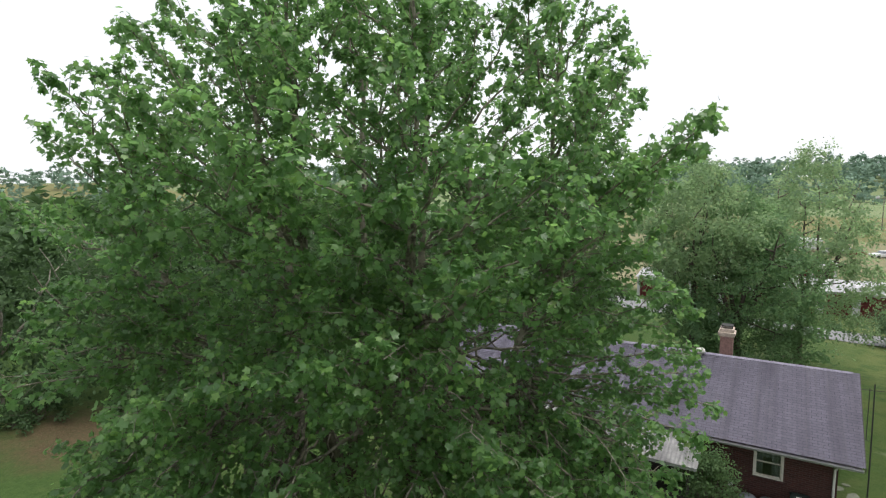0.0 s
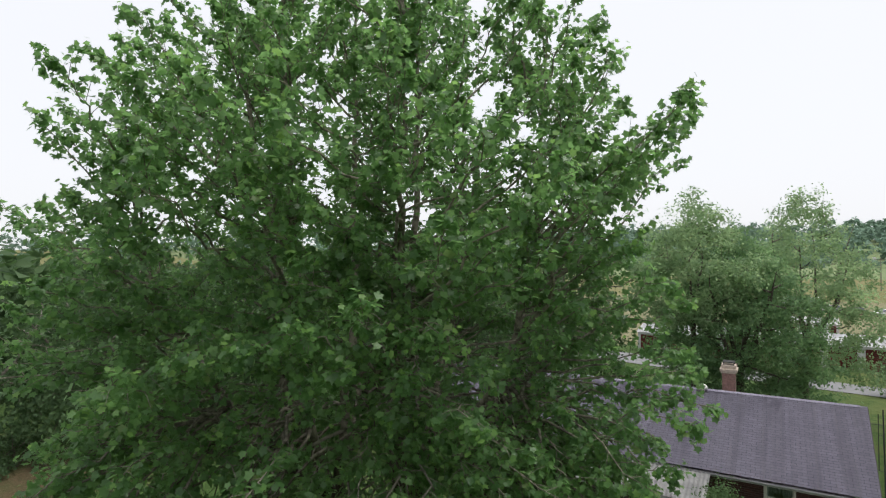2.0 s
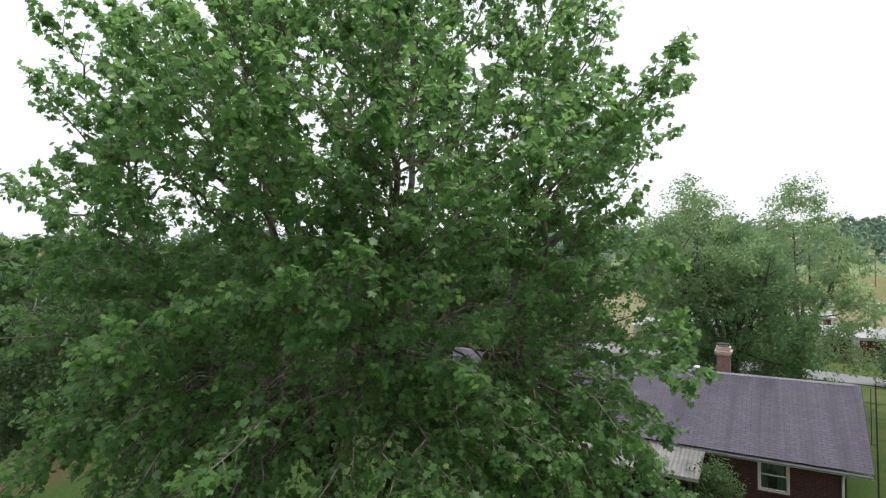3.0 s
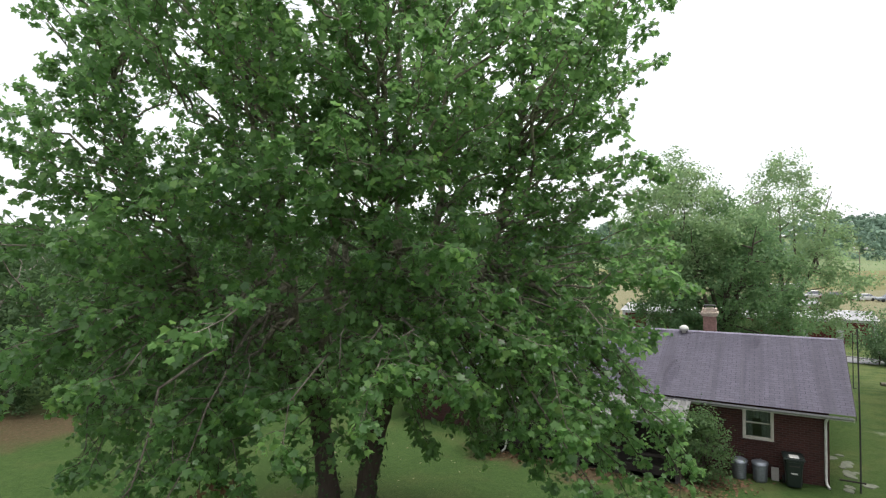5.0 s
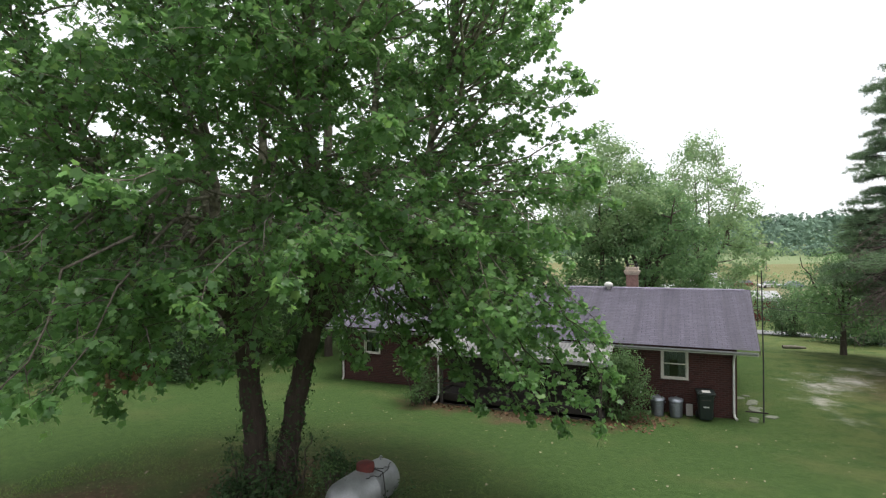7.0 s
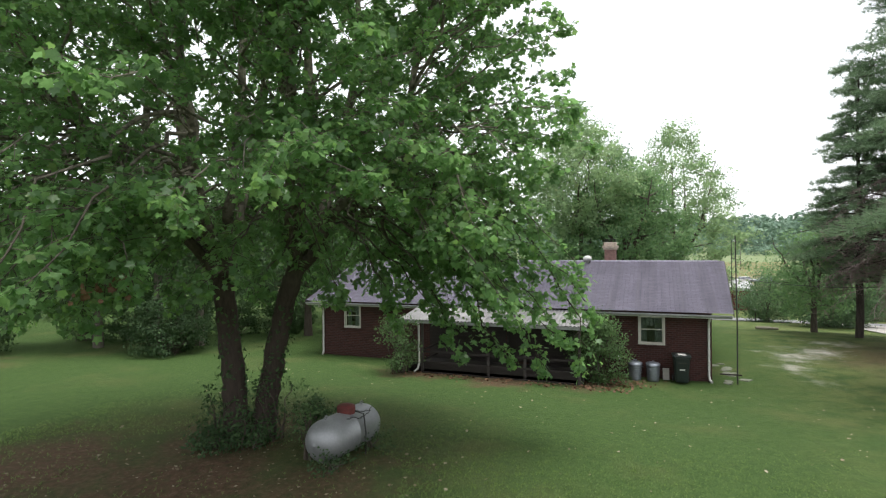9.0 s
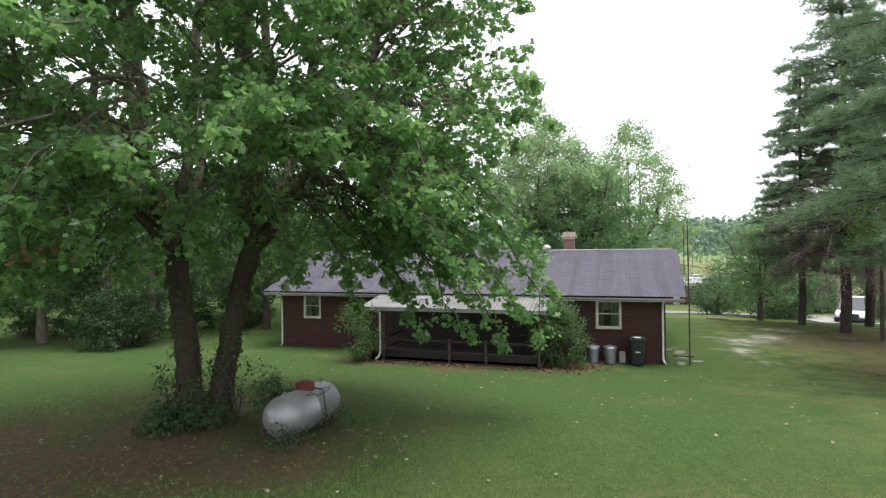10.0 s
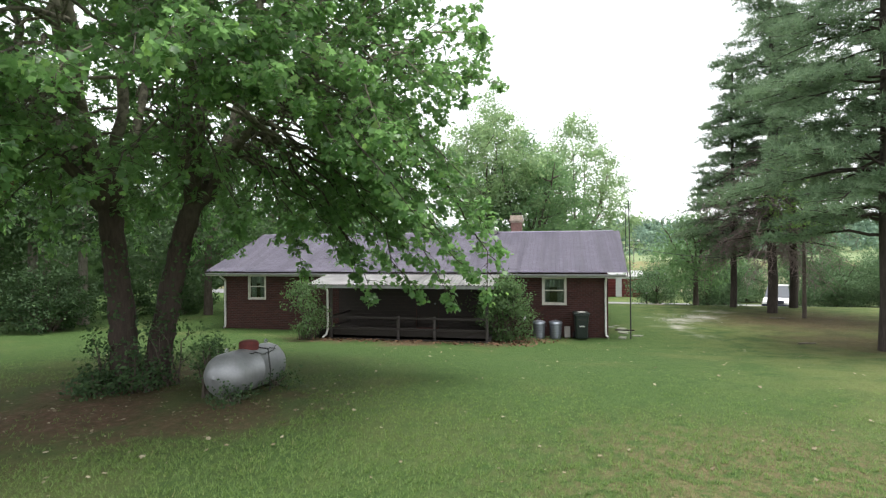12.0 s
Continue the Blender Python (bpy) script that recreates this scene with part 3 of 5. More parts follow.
RX0, RX1 = HX0 - 0.62, HX1 + 0.65
for sgn, ey in ((-1, 21.08), (1, 30.72)):
    bm = bmesh.new()
    n = 40
    rows = []
    for k, (yy, zz) in enumerate(((ey, EAVE), ((ey + RIDGE_Y) / 2, (EAVE + RIDGE) / 2), (RIDGE_Y, RIDGE))):
        rows.append([bm.verts.new((RX0 + (RX1 + 0.11 * k - RX0) * i / n, yy, zz + 0.012 * math.sin(i * 1.7 + k) * (k == 1))) for i in range(n + 1)])
    for r0, r1 in zip(rows, rows[1:]):
        for i in range(n):
            bm.faces.new((r0[i], r0[i + 1], r1[i + 1], r1[i]) if sgn < 0 else (r0[i + 1], r0[i], r1[i], r1[i + 1]))
    bmesh.ops.solidify(bm, geom=bm.faces[:], thickness=0.10)
    part("roof", bm, SHINGLE, house, "faded grey-purple asphalt shingle roof slope")
    part("fascia", boxes((RX0 + 0.02, RX1 - 0.02, ey + 0.03 if sgn < 0 else ey - 0.05, ey + 0.05 if sgn < 0 else ey - 0.03, EAVE - 0.20, EAVE - 0.09), bevel=0.004), WHITE, house)
    yw = HY0 if sgn < 0 else HY1
    part("soffit", boxes((RX0 + 0.03, RX1 - 0.03, min(ey + 0.055 * -sgn, yw), max(ey + 0.055 * -sgn, yw), EAVE - 0.19, EAVE - 0.17)), WHITE, house)
# ridge cap
bm = bmesh.new()
for k in range(44):
    x = RX0 + 0.02 + k * (RX1 - RX0 - 0.02) / 44
    for s in (-1, 1):
        box(bm, x, x + 0.40, -0.002, 0.16, 0.004, 0.014, m=Matrix.Translation((0, RIDGE_Y, RIDGE + 0.006 + 0.002 * (k % 2))) @ Matrix.Diagonal((1, s, 1, 1)) @ Matrix.Rotation(-0.34, 4, "X"))
part("ridge_cap", bm, SHINGLE, house)
# barge boards along the gables
for x in (RX0 - 0.022, RX1 + 0.002):
    for s, ey in ((-1, 21.08), (1, 30.72)):
        bm = bmesh.new()
        vs = [bm.verts.new((x + dx + (0.22 if x > 0 and y == RIDGE_Y else 0), y, z)) for dx in (0, 0.02) for y, z in ((ey, EAVE - 0.14), (RIDGE_Y, RIDGE - 0.14), (RIDGE_Y, RIDGE - 0.01), (ey, EAVE - 0.01))]
        for f in ((0, 1, 2, 3), (7, 6, 5, 4), (0, 4, 5, 1), (1, 5, 6, 2), (2, 6, 7, 3), (3, 7, 4, 0)):
            bm.faces.new([vs[i] for i in f])
        part("barge_board", bm, GREY_WOOD, house)
# gutter: an open trough with a rolled lip
bm = bmesh.new()
prof = [(0.0, 0.0), (-0.005, -0.08), (-0.06, -0.09), (-0.105, -0.03), (-0.105, 0.0), (-0.095, 0.0), (-0.095, -0.028), (-0.055, -0.08), (-0.012, -0.07), (-0.008, 0.0)]
a = [bm.verts.new((RX0 + 0.05, 21.08 + 0.03 + y, EAVE - 0.075 + z)) for y, z in prof]
b = [bm.verts.new((RX1 - 0.05, 21.08 + 0.03 + y, EAVE - 0.075 + z)) for y, z in prof]
for k in range(len(prof)):
    j = (k + 1) % len(prof)
    bm.faces.new((a[k], a[j], b[j], b[k]))
bm.faces.new(a[::-1])
bm.faces.new(b)
part("gutter", bm, GUTTER, house, "dull metal gutter along the eave")


def downspout(x, y_wall, parent):
    t = Tubes(8)
    t.add([(x, 21.03, 2.36), (x, 21.10, 2.26), (x, y_wall - 0.06, 2.12), (x, y_wall - 0.05, 1.9), (x, y_wall - 0.05, 0.22), (x + 0.02, y_wall - 0.09, 0.10), (x + 0.08, y_wall - 0.26, 0.05)], [0.042] * 7)
    return t.mesh("downspout", WHITE, parent, "white painted downspout")


downspout(0.50, HY0, house)
downspout(HX0 + 0.10, HY0, house)


def sash_window(x0, x1, z0, z1, parent, seed):
    """Double-hung window in a brick opening; the house carries it."""
    y = HY0
    rim = boxes((x0, x0 + 0.06, y - 0.015, y + 0.10, z0, z1), (x1 - 0.06, x1, y - 0.015, y + 0.10, z0, z1), (x0 + 0.06, x1 - 0.06, y - 0.015, y + 0.10, z1 - 0.06, z1), (x0 + 0.06, x1 - 0.06, y - 0.02, y + 0.10, z0, z0 + 0.06), bevel=0.004)
    w = part("window", rim, CREAM, parent, "cream painted double-hung sash window")
    zm = (z0 + z1) / 2 + 0.02
    for a, b, dy in ((zm - 0.02, z1 - 0.06, 0.02), (z0 + 0.06, zm + 0.02, 0.05)):
        part("sash", boxes((x0 + 0.06, x0 + 0.10, y + dy, y + dy + 0.028, a, b), (x1 - 0.10, x1 - 0.06, y + dy, y + dy + 0.028, a, b), (x0 + 0.10, x1 - 0.10, y + dy, y + dy + 0.028, a, a + 0.035), (x0 + 0.10, x1 - 0.10, y + dy, y + dy + 0.028, b - 0.035, b), bevel=0.003), CREAM, w)
        p = part("pane", boxes((x0 + 0.10, x1 - 0.10, y + dy + 0.011, y + dy + 0.016, a + 0.035, b - 0.035)), GLASS, w)
        p.visible_shadow = False
    # sloping brick sill
    bm = bmesh.new()
    n = 9
    for k in range(n):
        a = x0 - 0.06 + (x1 - x0 + 0.12) * k / n
        box(bm, a + 0.004, a + (x1 - x0 + 0.12) / n - 0.004, -0.06, 0.10, -0.055, 0.0, m=Matrix.Translation((0, y, z0 - 0.004)) @ Matrix.Rotation(0.2, 4, "X"))
    part("sill", bm, BRICK, w)
    # curtains and blind
    rs = np.random.default_rng(seed)
    bm = bmesh.new()
    for a, b, lo in ((x0 + 0.08, x0 + 0.30, z0), (x1 - 0.36, x1 - 0.06, z0), (x0 + 0.06, x1 - 0.06, z1 - 0.42)):
        k = 18
        top = [bm.verts.new((a + (b - a) * i / k, y + 0.17 + 0.018 * math.sin(i * 2.1), z1 - 0.02)) for i in range(k + 1)]
        bot = [bm.verts.new((a + (b - a) * i / k + rs.normal(0, 0.004), y + 0.17 + 0.03 * math.sin(i * 2.1 + 0.3), lo + 0.02)) for i in range(k + 1)]
        for i in range(k):
            bm.faces.new((top[i], bot[i], bot[i + 1], top[i + 1]))
    bmesh.ops.solidify(bm, geom=bm.faces[:], thickness=0.003)
    part("curtain", bm, CURTAIN, w, "grey half-drawn curtain")
    return w


sash_window(*WIN_R, house, 1)
sash_window(*WIN_L, house, 2)

# back door under the porch
dx0, dx1, dz0, dz1 = DOOR
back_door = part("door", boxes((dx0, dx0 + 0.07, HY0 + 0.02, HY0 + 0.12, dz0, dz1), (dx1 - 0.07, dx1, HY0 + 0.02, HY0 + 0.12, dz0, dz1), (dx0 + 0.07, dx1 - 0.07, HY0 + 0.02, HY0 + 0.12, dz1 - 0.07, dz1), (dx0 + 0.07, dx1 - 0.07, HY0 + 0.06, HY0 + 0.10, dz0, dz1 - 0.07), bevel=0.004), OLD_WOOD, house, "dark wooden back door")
part("door_handle", lathe(bmesh.new(), [(0.001, 0), (0.03, 0.005), (0.022, 0.03), (0.034, 0.05), (0.02, 0.07), (0.001, 0.075)], 12, Matrix.Translation((dx1 - 0.14, HY0 + 0.06, dz0 + 0.95)) @ Matrix.Rotation(radians(90), 4, "X")), GALV, back_door)

# chimney behind the ridge
cx0, cx1, cy0, cy1 = -3.52, -3.00, 27.15, 27.70
chimney = part("chimney", boxes((cx0, cx1, cy0, cy1, 3.4, 4.72), bevel=0.006), TAN_BRICK, house, "pink brick chimney with stepped tan cap")
part("chimney_cap", boxes((cx0 - 0.05, cx1 + 0.05, cy0 - 0.05, cy1 + 0.05, 4.72, 4.80), (cx0 - 0.09, cx1 + 0.09, cy0 - 0.09, cy1 + 0.09, 4.802, 4.92), (cx0 - 0.03, cx1 + 0.03, cy0 - 0.03, cy1 + 0.03, 4.922, 5.08), bevel=0.012), TAN_CAP, chimney)
part("flue_hood", boxes((cx0 + 0.02, cx1 - 0.02, cy0 + 0.02, cy1 - 0.02, 5.19, 5.22), (cx0 + 0.04, cx0 + 0.07, cy0 + 0.04, cy0 + 0.07, 5.08, 5.19), (cx1 - 0.07, cx1 - 0.04, cy0 + 0.04, cy0 + 0.07, 5.08, 5.19), (cx0 + 0.04, cx0 + 0.07, cy1 - 0.07, cy1 - 0.04, 5.08, 5.19), (cx1 - 0.07, cx1 - 0.04, cy1 - 0.07, cy1 - 0.04, 5.08, 5.19)), DARK_METAL, chimney)
part("roof_vent", lathe(bmesh.new(), [(0.09, -0.25), (0.09, 0.02), (0.17, 0.03), (0.20, 0.10), (0.17, 0.19), (0.09, 0.25), (0.001, 0.265)], 20, Matrix.Translation((-4.16, 25.72, 4.20))), WHITE, house, "white domed roof vent at the ridge")
part("meter_box", boxes((-2.62, -2.47, HY0 - 0.07, HY0 - 0.003, 0.62, 0.80), bevel=0.012), WHITE, house, "small white outlet box")

# porch
PX0, PX1, PY = -10.55, -3.45, 19.35
porch = part("porch", boxes((PX0 + 0.2, PX1 - 0.2, PY + 0.1, HY0 - 0.005, 0.04, 0.18), bevel=0.008), GREY_WOOD, house, "dark open porch with wooden rails")
bm = bmesh.new()
n, rows = 100, []
for yy, zz in ((PY - 0.22, 2.10), (HY0 - 0.30, 2.425)):
    rows.append([bm.verts.new((PX0 + (PX1 - PX0) * i / n, yy, zz + 0.012 * math.cos(i * math.pi))) for i in range(n + 1)])
for i in range(n):
    bm.faces.new((rows[0][i], rows[0][i + 1], rows[1][i + 1], rows[1][i]))
bmesh.ops.solidify(bm, geom=bm.faces[:], thickness=0.006)
part("porch_roof", bm, TIN, porch, "pale corrugated metal porch roof with rust stains")
part("porch_fascia", boxes((PX0 + 0.03, PX1 - 0.03, PY - 0.17, PY - 0.14, 1.96, 2.075), bevel=0.004), GUTTER, porch)
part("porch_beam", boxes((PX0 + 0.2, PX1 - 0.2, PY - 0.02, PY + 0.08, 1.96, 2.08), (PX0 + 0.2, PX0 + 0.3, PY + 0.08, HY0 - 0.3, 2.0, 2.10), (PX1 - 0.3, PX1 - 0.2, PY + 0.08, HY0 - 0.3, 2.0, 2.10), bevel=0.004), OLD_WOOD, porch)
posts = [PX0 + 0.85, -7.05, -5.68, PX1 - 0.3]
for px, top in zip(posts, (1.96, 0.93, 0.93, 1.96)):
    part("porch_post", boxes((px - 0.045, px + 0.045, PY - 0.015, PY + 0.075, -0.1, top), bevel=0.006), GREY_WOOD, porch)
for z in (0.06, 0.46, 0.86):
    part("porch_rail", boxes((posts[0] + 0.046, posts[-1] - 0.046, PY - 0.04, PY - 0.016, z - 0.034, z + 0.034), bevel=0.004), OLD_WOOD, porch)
    if z > 0.3:
        part("side_rail", boxes((posts[0] - 0.06, posts[0] - 0.03, PY + 0.08, HY0 - 0.05, z - 0.03, z + 0.05), bevel=0.004), OLD_WOOD, porch)
# near-black boards over the brick, added in place of the deep porch shade
part("porch_siding", boxes(*[(a, b, HY0 - 0.032, HY0 - 0.004, 0.18 + 0.145 * k, 0.32 + 0.145 * k) for k in range(15) for a, b in ((PX0 + 0.3, dx0 - 0.02), (dx1 + 0.02, PX1 - 0.3))]), OLD_WOOD, porch, "dark boards added for the shade on the porch's back wall")
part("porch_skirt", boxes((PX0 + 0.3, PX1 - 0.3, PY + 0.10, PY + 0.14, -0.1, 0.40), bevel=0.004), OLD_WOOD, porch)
t = Tubes(8)
t.add([(posts[0] - 0.12, PY - 0.16, 1.98), (posts[0] - 0.10, PY - 0.08, 1.85), (posts[0] - 0.10, PY - 0.06, 0.4), (posts[0] - 0.14, PY - 0.10, 0.2), (posts[0] - 0.24, PY - 0.22, 0.1)], [0.04] * 5)
t.mesh("downspout", WHITE, porch)

# ---- things by the house ----


def garbage_can(x, y, turn):
    c = thing("garbage_can", "ribbed galvanised steel garbage can with lid by brick wall", "garbage can", "steel cans", at=(x, y, on_land(x, y)), turn=turn)
    prof = [(0.001, 0.0), (0.19, 0.0), (0.20, 0.02)]
    for k in range(8):
        z = 0.06 + k * 0.065
        prof += [(0.202 + 0.0035 * k, z), (0.212 + 0.0035 * k, z + 0.02), (0.202 + 0.0035 * k, z + 0.04)]
    prof += [(0.235, 0.60), (0.245, 0.61), (0.235, 0.62), (0.001, 0.62)]
    part("body", lathe(bmesh.new(), prof, 28), GALV, c)
    part("lid", lathe(bmesh.new(), [(0.252, 0.585), (0.255, 0.63), (0.22, 0.655), (0.12, 0.68), (0.001, 0.688)], 28), GALV, c, "domed steel lid")
    t = Tubes(6)
    t.add([(-0.07, 0, 0.67), (-0.06, 0, 0.725), (0, 0, 0.735), (0.06, 0, 0.725), (0.07, 0, 0.67)], [0.008] * 5)
    t.mesh("lid_handle", GALV, c)
    for s in (-1, 1):
        t = Tubes(6)
        t.add([(s * 0.235, -0.06, 0.5), (s * 0.28, -0.05, 0.48), (s * 0.285, 0, 0.47), (s * 0.28, 0.05, 0.48), (s * 0.235, 0.06, 0.5)], [0.007] * 5)
        t.mesh("side_handle", GALV, c)
    return c


garbage_can(-1.97, 20.98, 15)
garbage_can(-1.36, 21.02, 70)


def wheelie_bin(x, y, turn):
    c = thing("wheeled_bin", "dark green plastic wheeled trash cart against brick wall", "trash cart", at=(x, y, on_land(x, y)), turn=turn)
    bm = bmesh.new()
    rings = []
    for z, hx, hy in ((0.06, 0.20, 0.22), (0.10, 0.215, 0.235), (0.88, 0.265, 0.31), (0.90, 0.29, 0.335), (0.96, 0.29, 0.335)):
        ring = []
        for k in range(16):
            a = 2 * math.pi * k / 16
            ca, sa = math.cos(a), math.sin(a)
            p = 0.35
            ring.append(bm.verts.new((hx * math.copysign(abs(ca) ** p, ca), hy * math.copysign(abs(sa) ** p, sa), z)))
        rings.append(ring)
    for a, b in zip(rings, rings[1:]):
        for k in range(16):
            bm.faces.new((a[k], a[(k + 1) % 16], b[(k + 1) % 16], b[k]))
    bm.faces.new(rings[0][::-1])
    bm.faces.new(rings[-1])
    part("body", bm, BIN_GREEN, c)
    bm = bmesh.new()
    box(bm, -0.30, 0.30, -0.36, 0.34, 0.962, 1.0, 0.012)
    box(bm, -0.25, 0.25, -0.30, 0.28, 1.0, 1.035, 0.016)
    part("lid", bm, BIN_GREEN, c, "dark green hinged lid")
    part("label", boxes((-0.13, 0.13, -0.345, -0.02, 1.038, 1.042)), WHITE, c, "pale worn sticker")
    part("label", boxes((-0.09, 0.09, -0.306, -0.2965, 0.50, 0.545)), WHITE, c, "pale strip of marking")
    part("label", boxes((-0.15, 0.15, -0.338, -0.326, 0.75, 0.775)), GREY_WOOD, c)
    t = Tubes(8)
    t.add([(-0.24, 0.36, 0.93), (-0.22, 0.41, 0.95), (0.22, 0.41, 0.95), (0.24, 0.36, 0.93)], [0.015] * 4)
    t.mesh("handle", BIN_GREEN, c)
    for s in (-1, 1):
        w = bmesh.new()
        lathe(w, [(0.03, -0.03), (0.11, -0.03), (0.125, -0.015), (0.125, 0.015), (0.11, 0.03), (0.03, 0.03)], 20, Matrix.Translation((s * 0.25, 0.24, 0.125)) @ Matrix.Rotation(radians(90), 4, "Y"))
        part("wheel", w, BLACK, c)
    return c


wheelie_bin(-0.42, 21.02, 4)
paver = part("paver", bmesh.new(), CONCRETE)
bm = bmesh.new()
box(bm, -0.11, 0.11, -0.03, 0.03, 0, 0.42, 0.008)
bm.to_mesh(paver.data)
bm.free()
paver.matrix_basis = pose(-0.92, 21.22, 0.02, -16, 0, 3)
tagged(paver, "pale concrete slab leaning on brick wall", "paver")

# mast with a wire beside the gable
mast = thing("antenna_mast", "thin dark steel antenna mast standing by house gable", "antenna mast", at=(1.40, 21.45, on_land(1.4, 21.45)))
t = Tubes(8)
t.add([(0, 0, -0.1), (0.0, 0, 2.0), (-0.03, 0.0, 4.0), (-0.05, 0, 5.2)], [0.026, 0.024, 0.021, 0.018])
t.mesh("pole", DARK_METAL, mast)
t = Tubes(6)
t.add([(-0.16, 0.0, 3.3), (-0.17, 0, 5.05)], [0.014, 0.012])
t.add([(-0.16, 0.0, 3.3), (-0.03, 0, 3.3)], [0.008, 0.008])
t.add([(-0.165, 0.0, 4.4), (-0.04, 0, 4.4)], [0.008, 0.008])
t.mesh("aerial_rod", DARK_METAL, mast)
part("base_arm", boxes((-0.55, 0.14, -0.02, 0.03, 0.30, 0.345), bevel=0.004), OLD_WOOD, mast)

# flat stones at the gable's foot
rs = random.Random(7)


def flagstone(x, y, r):
    bm = bmesh.new()
    n = 9
    ring = [(r * rs.uniform(0.7, 1.1) * math.cos(2 * math.pi * k / n), r * rs.uniform(0.5, 0.9) * math.sin(2 * math.pi * k / n)) for k in range(n)]
    lo = [bm.verts.new((a, b, -0.05)) for a, b in ring]
    mid = [bm.verts.new((a, b, 0.015)) for a, b in ring]
    hi = [bm.verts.new((a * 0.9, b * 0.9, 0.030)) for a, b in ring]
    for p, q in ((lo, mid), (mid, hi)):
        for k in range(n):
            bm.faces.new((p[k], p[(k + 1) % n], q[(k + 1) % n], q[k]))
    bm.faces.new(hi)
    bm.faces.new(lo[::-1])
    ob = part("flagstone", bm, STONE)
    ob.matrix_basis = pose(x, y, on_land(x, y), rs.uniform(-4, 4), rs.uniform(-4, 4), rs.uniform(0, 360))
    return tagged(ob, "irregular grey flagstone in grass by the house", "flagstone", "flagstones")


for k in range(11):
    flagstone(0.85 + rs.uniform(0.0, 0.7) + 0.2 * (k % 3), 21.6 + k * 0.34 + rs.uniform(-0.2, 0.2), rs.uniform(0.14, 0.28))


def stump_log(x, y, length, r, turn, name, label, category):
    t = Tubes(8)
    t.add([(-length / 2, 0, r * 0.9), (-length * 0.15, 0.04, r), (length * 0.2, -0.03, r * 0.9), (length / 2, 0.02, r * 0.8)], [r, r * 1.05, r * 0.9, r * 0.6])
    t.add([(0, 0, r), (length * 0.15, length * 0.2, r * 2.2)], [r * 0.4, r * 0.15])
    ob = t.mesh(name, PALE_BARK)
    ob.matrix_basis = pose(x, y, on_land(x, y), 0, 0, turn)
    return tagged(ob, label, category)


stump_log(7.4, 21.6, 0.7, 0.03, 20, "fallen_branch", "short pale fallen branch lying on the lawn", "branch")
stump_log(9.3, 29.6, 0.7, 0.035, -10, "fallen_branch", "dark broken branch on grass below pines", "branch")
stump_log(5.9, 43.0, 1.4, 0.12, 8, "fallen_branch", "low reddish log far across the lawn", "log")

# ---- propane tank ----
TANK = np.array((-7.40, 9.90))
tank = thing("propane_tank", "silver horizontal propane tank with red dome on bare dirt", "propane tank", at=(TANK[0], TANK[1], on_land(*TANK)), turn=85)
R_T, L_T = 0.42, 2.0
prof = []
for k in range(9):
    a = math.pi / 2 * k / 8
    prof.append((max(0.001, R_T * math.sin(a)), -L_T / 2 + R_T * 0.85 * (1 - math.cos(a))))
prof += [(R_T, -0.02), (R_T + 0.004, -0.015), (R_T + 0.004, 0.015), (R_T, 0.02)]
for k in range(9):
    a = math.pi / 2 * (1 - k / 8)
    prof.append((max(0.001, R_T * math.sin(a)), L_T / 2 - R_T * 0.85 * (1 - math.cos(a))))
part("shell", lathe(bmesh.new(), prof, 40, Matrix.Translation((0, 0, R_T + 0.03)) @ Matrix.Rotation(radians(90), 4, "Y")), SILVER, tank)
dome = part("dome", lathe(bmesh.new(), [(0.19, -0.08), (0.195, 0.07), (0.185, 0.115), (0.13, 0.14), (0.001, 0.15)], 24, Matrix.Translation((0.05, 0, 2 * R_T + 0.03))), RUST, tank, "rusty red valve dome")
for s in (-1, 1):
    t = Tubes(8)
    t.add([(s * 0.62, -0.02, 2 * R_T + 0.01), (s * 0.62 - 0.05, 0, 2 * R_T + 0.08), (s * 0.62, 0, 2 * R_T + 0.11), (s * 0.62 + 0.05, 0, 2 * R_T + 0.08), (s * 0.62, 0.02, 2 * R_T + 0.01)], [0.014] * 5)
    t.mesh("lifting_lug", SILVER, tank)
    part("foot", boxes((s * 0.6 - 0.07, s * 0.6 + 0.07, -0.16, 0.16, -0.1, 0.08), bevel=0.01), CONCRETE, tank)
t = Tubes(7)
t.add([(0.12, -0.18, 2 * R_T + 0.03), (0.12, -0.40, R_T + 0.42), (0.12, -0.455, R_T + 0.03), (0.12, -0.44, 0.0)], [0.014] * 4)
t.mesh("gas_line", DARK_METAL, tank)

t = Tubes(5)
u = np.linspace(0, 1, 16)
for x0, x1, a0, a1 in ((0.12, 0.80, -0.9, -0.5), (0.15, 0.55, -0.35, -0.75), (-0.25, 0.12, -0.55, -0.8)):
    a = a0 + (a1 - a0) * u + 0.05 * np.sin(u * 8 + x0 * 9) + 0.02 * np.sin(u * 21)
    t.add(np.stack([x0 + (x1 - x0) * u, np.sin(a) * (R_T + 0.012), R_T + 0.03 + np.cos(a) * (R_T + 0.012)], -1), np.linspace(0.011, 0.006, 16))
t.mesh("creeper", DARK_METAL, tank, "thin dark creeper stems across the shell")

# ---- trees ----


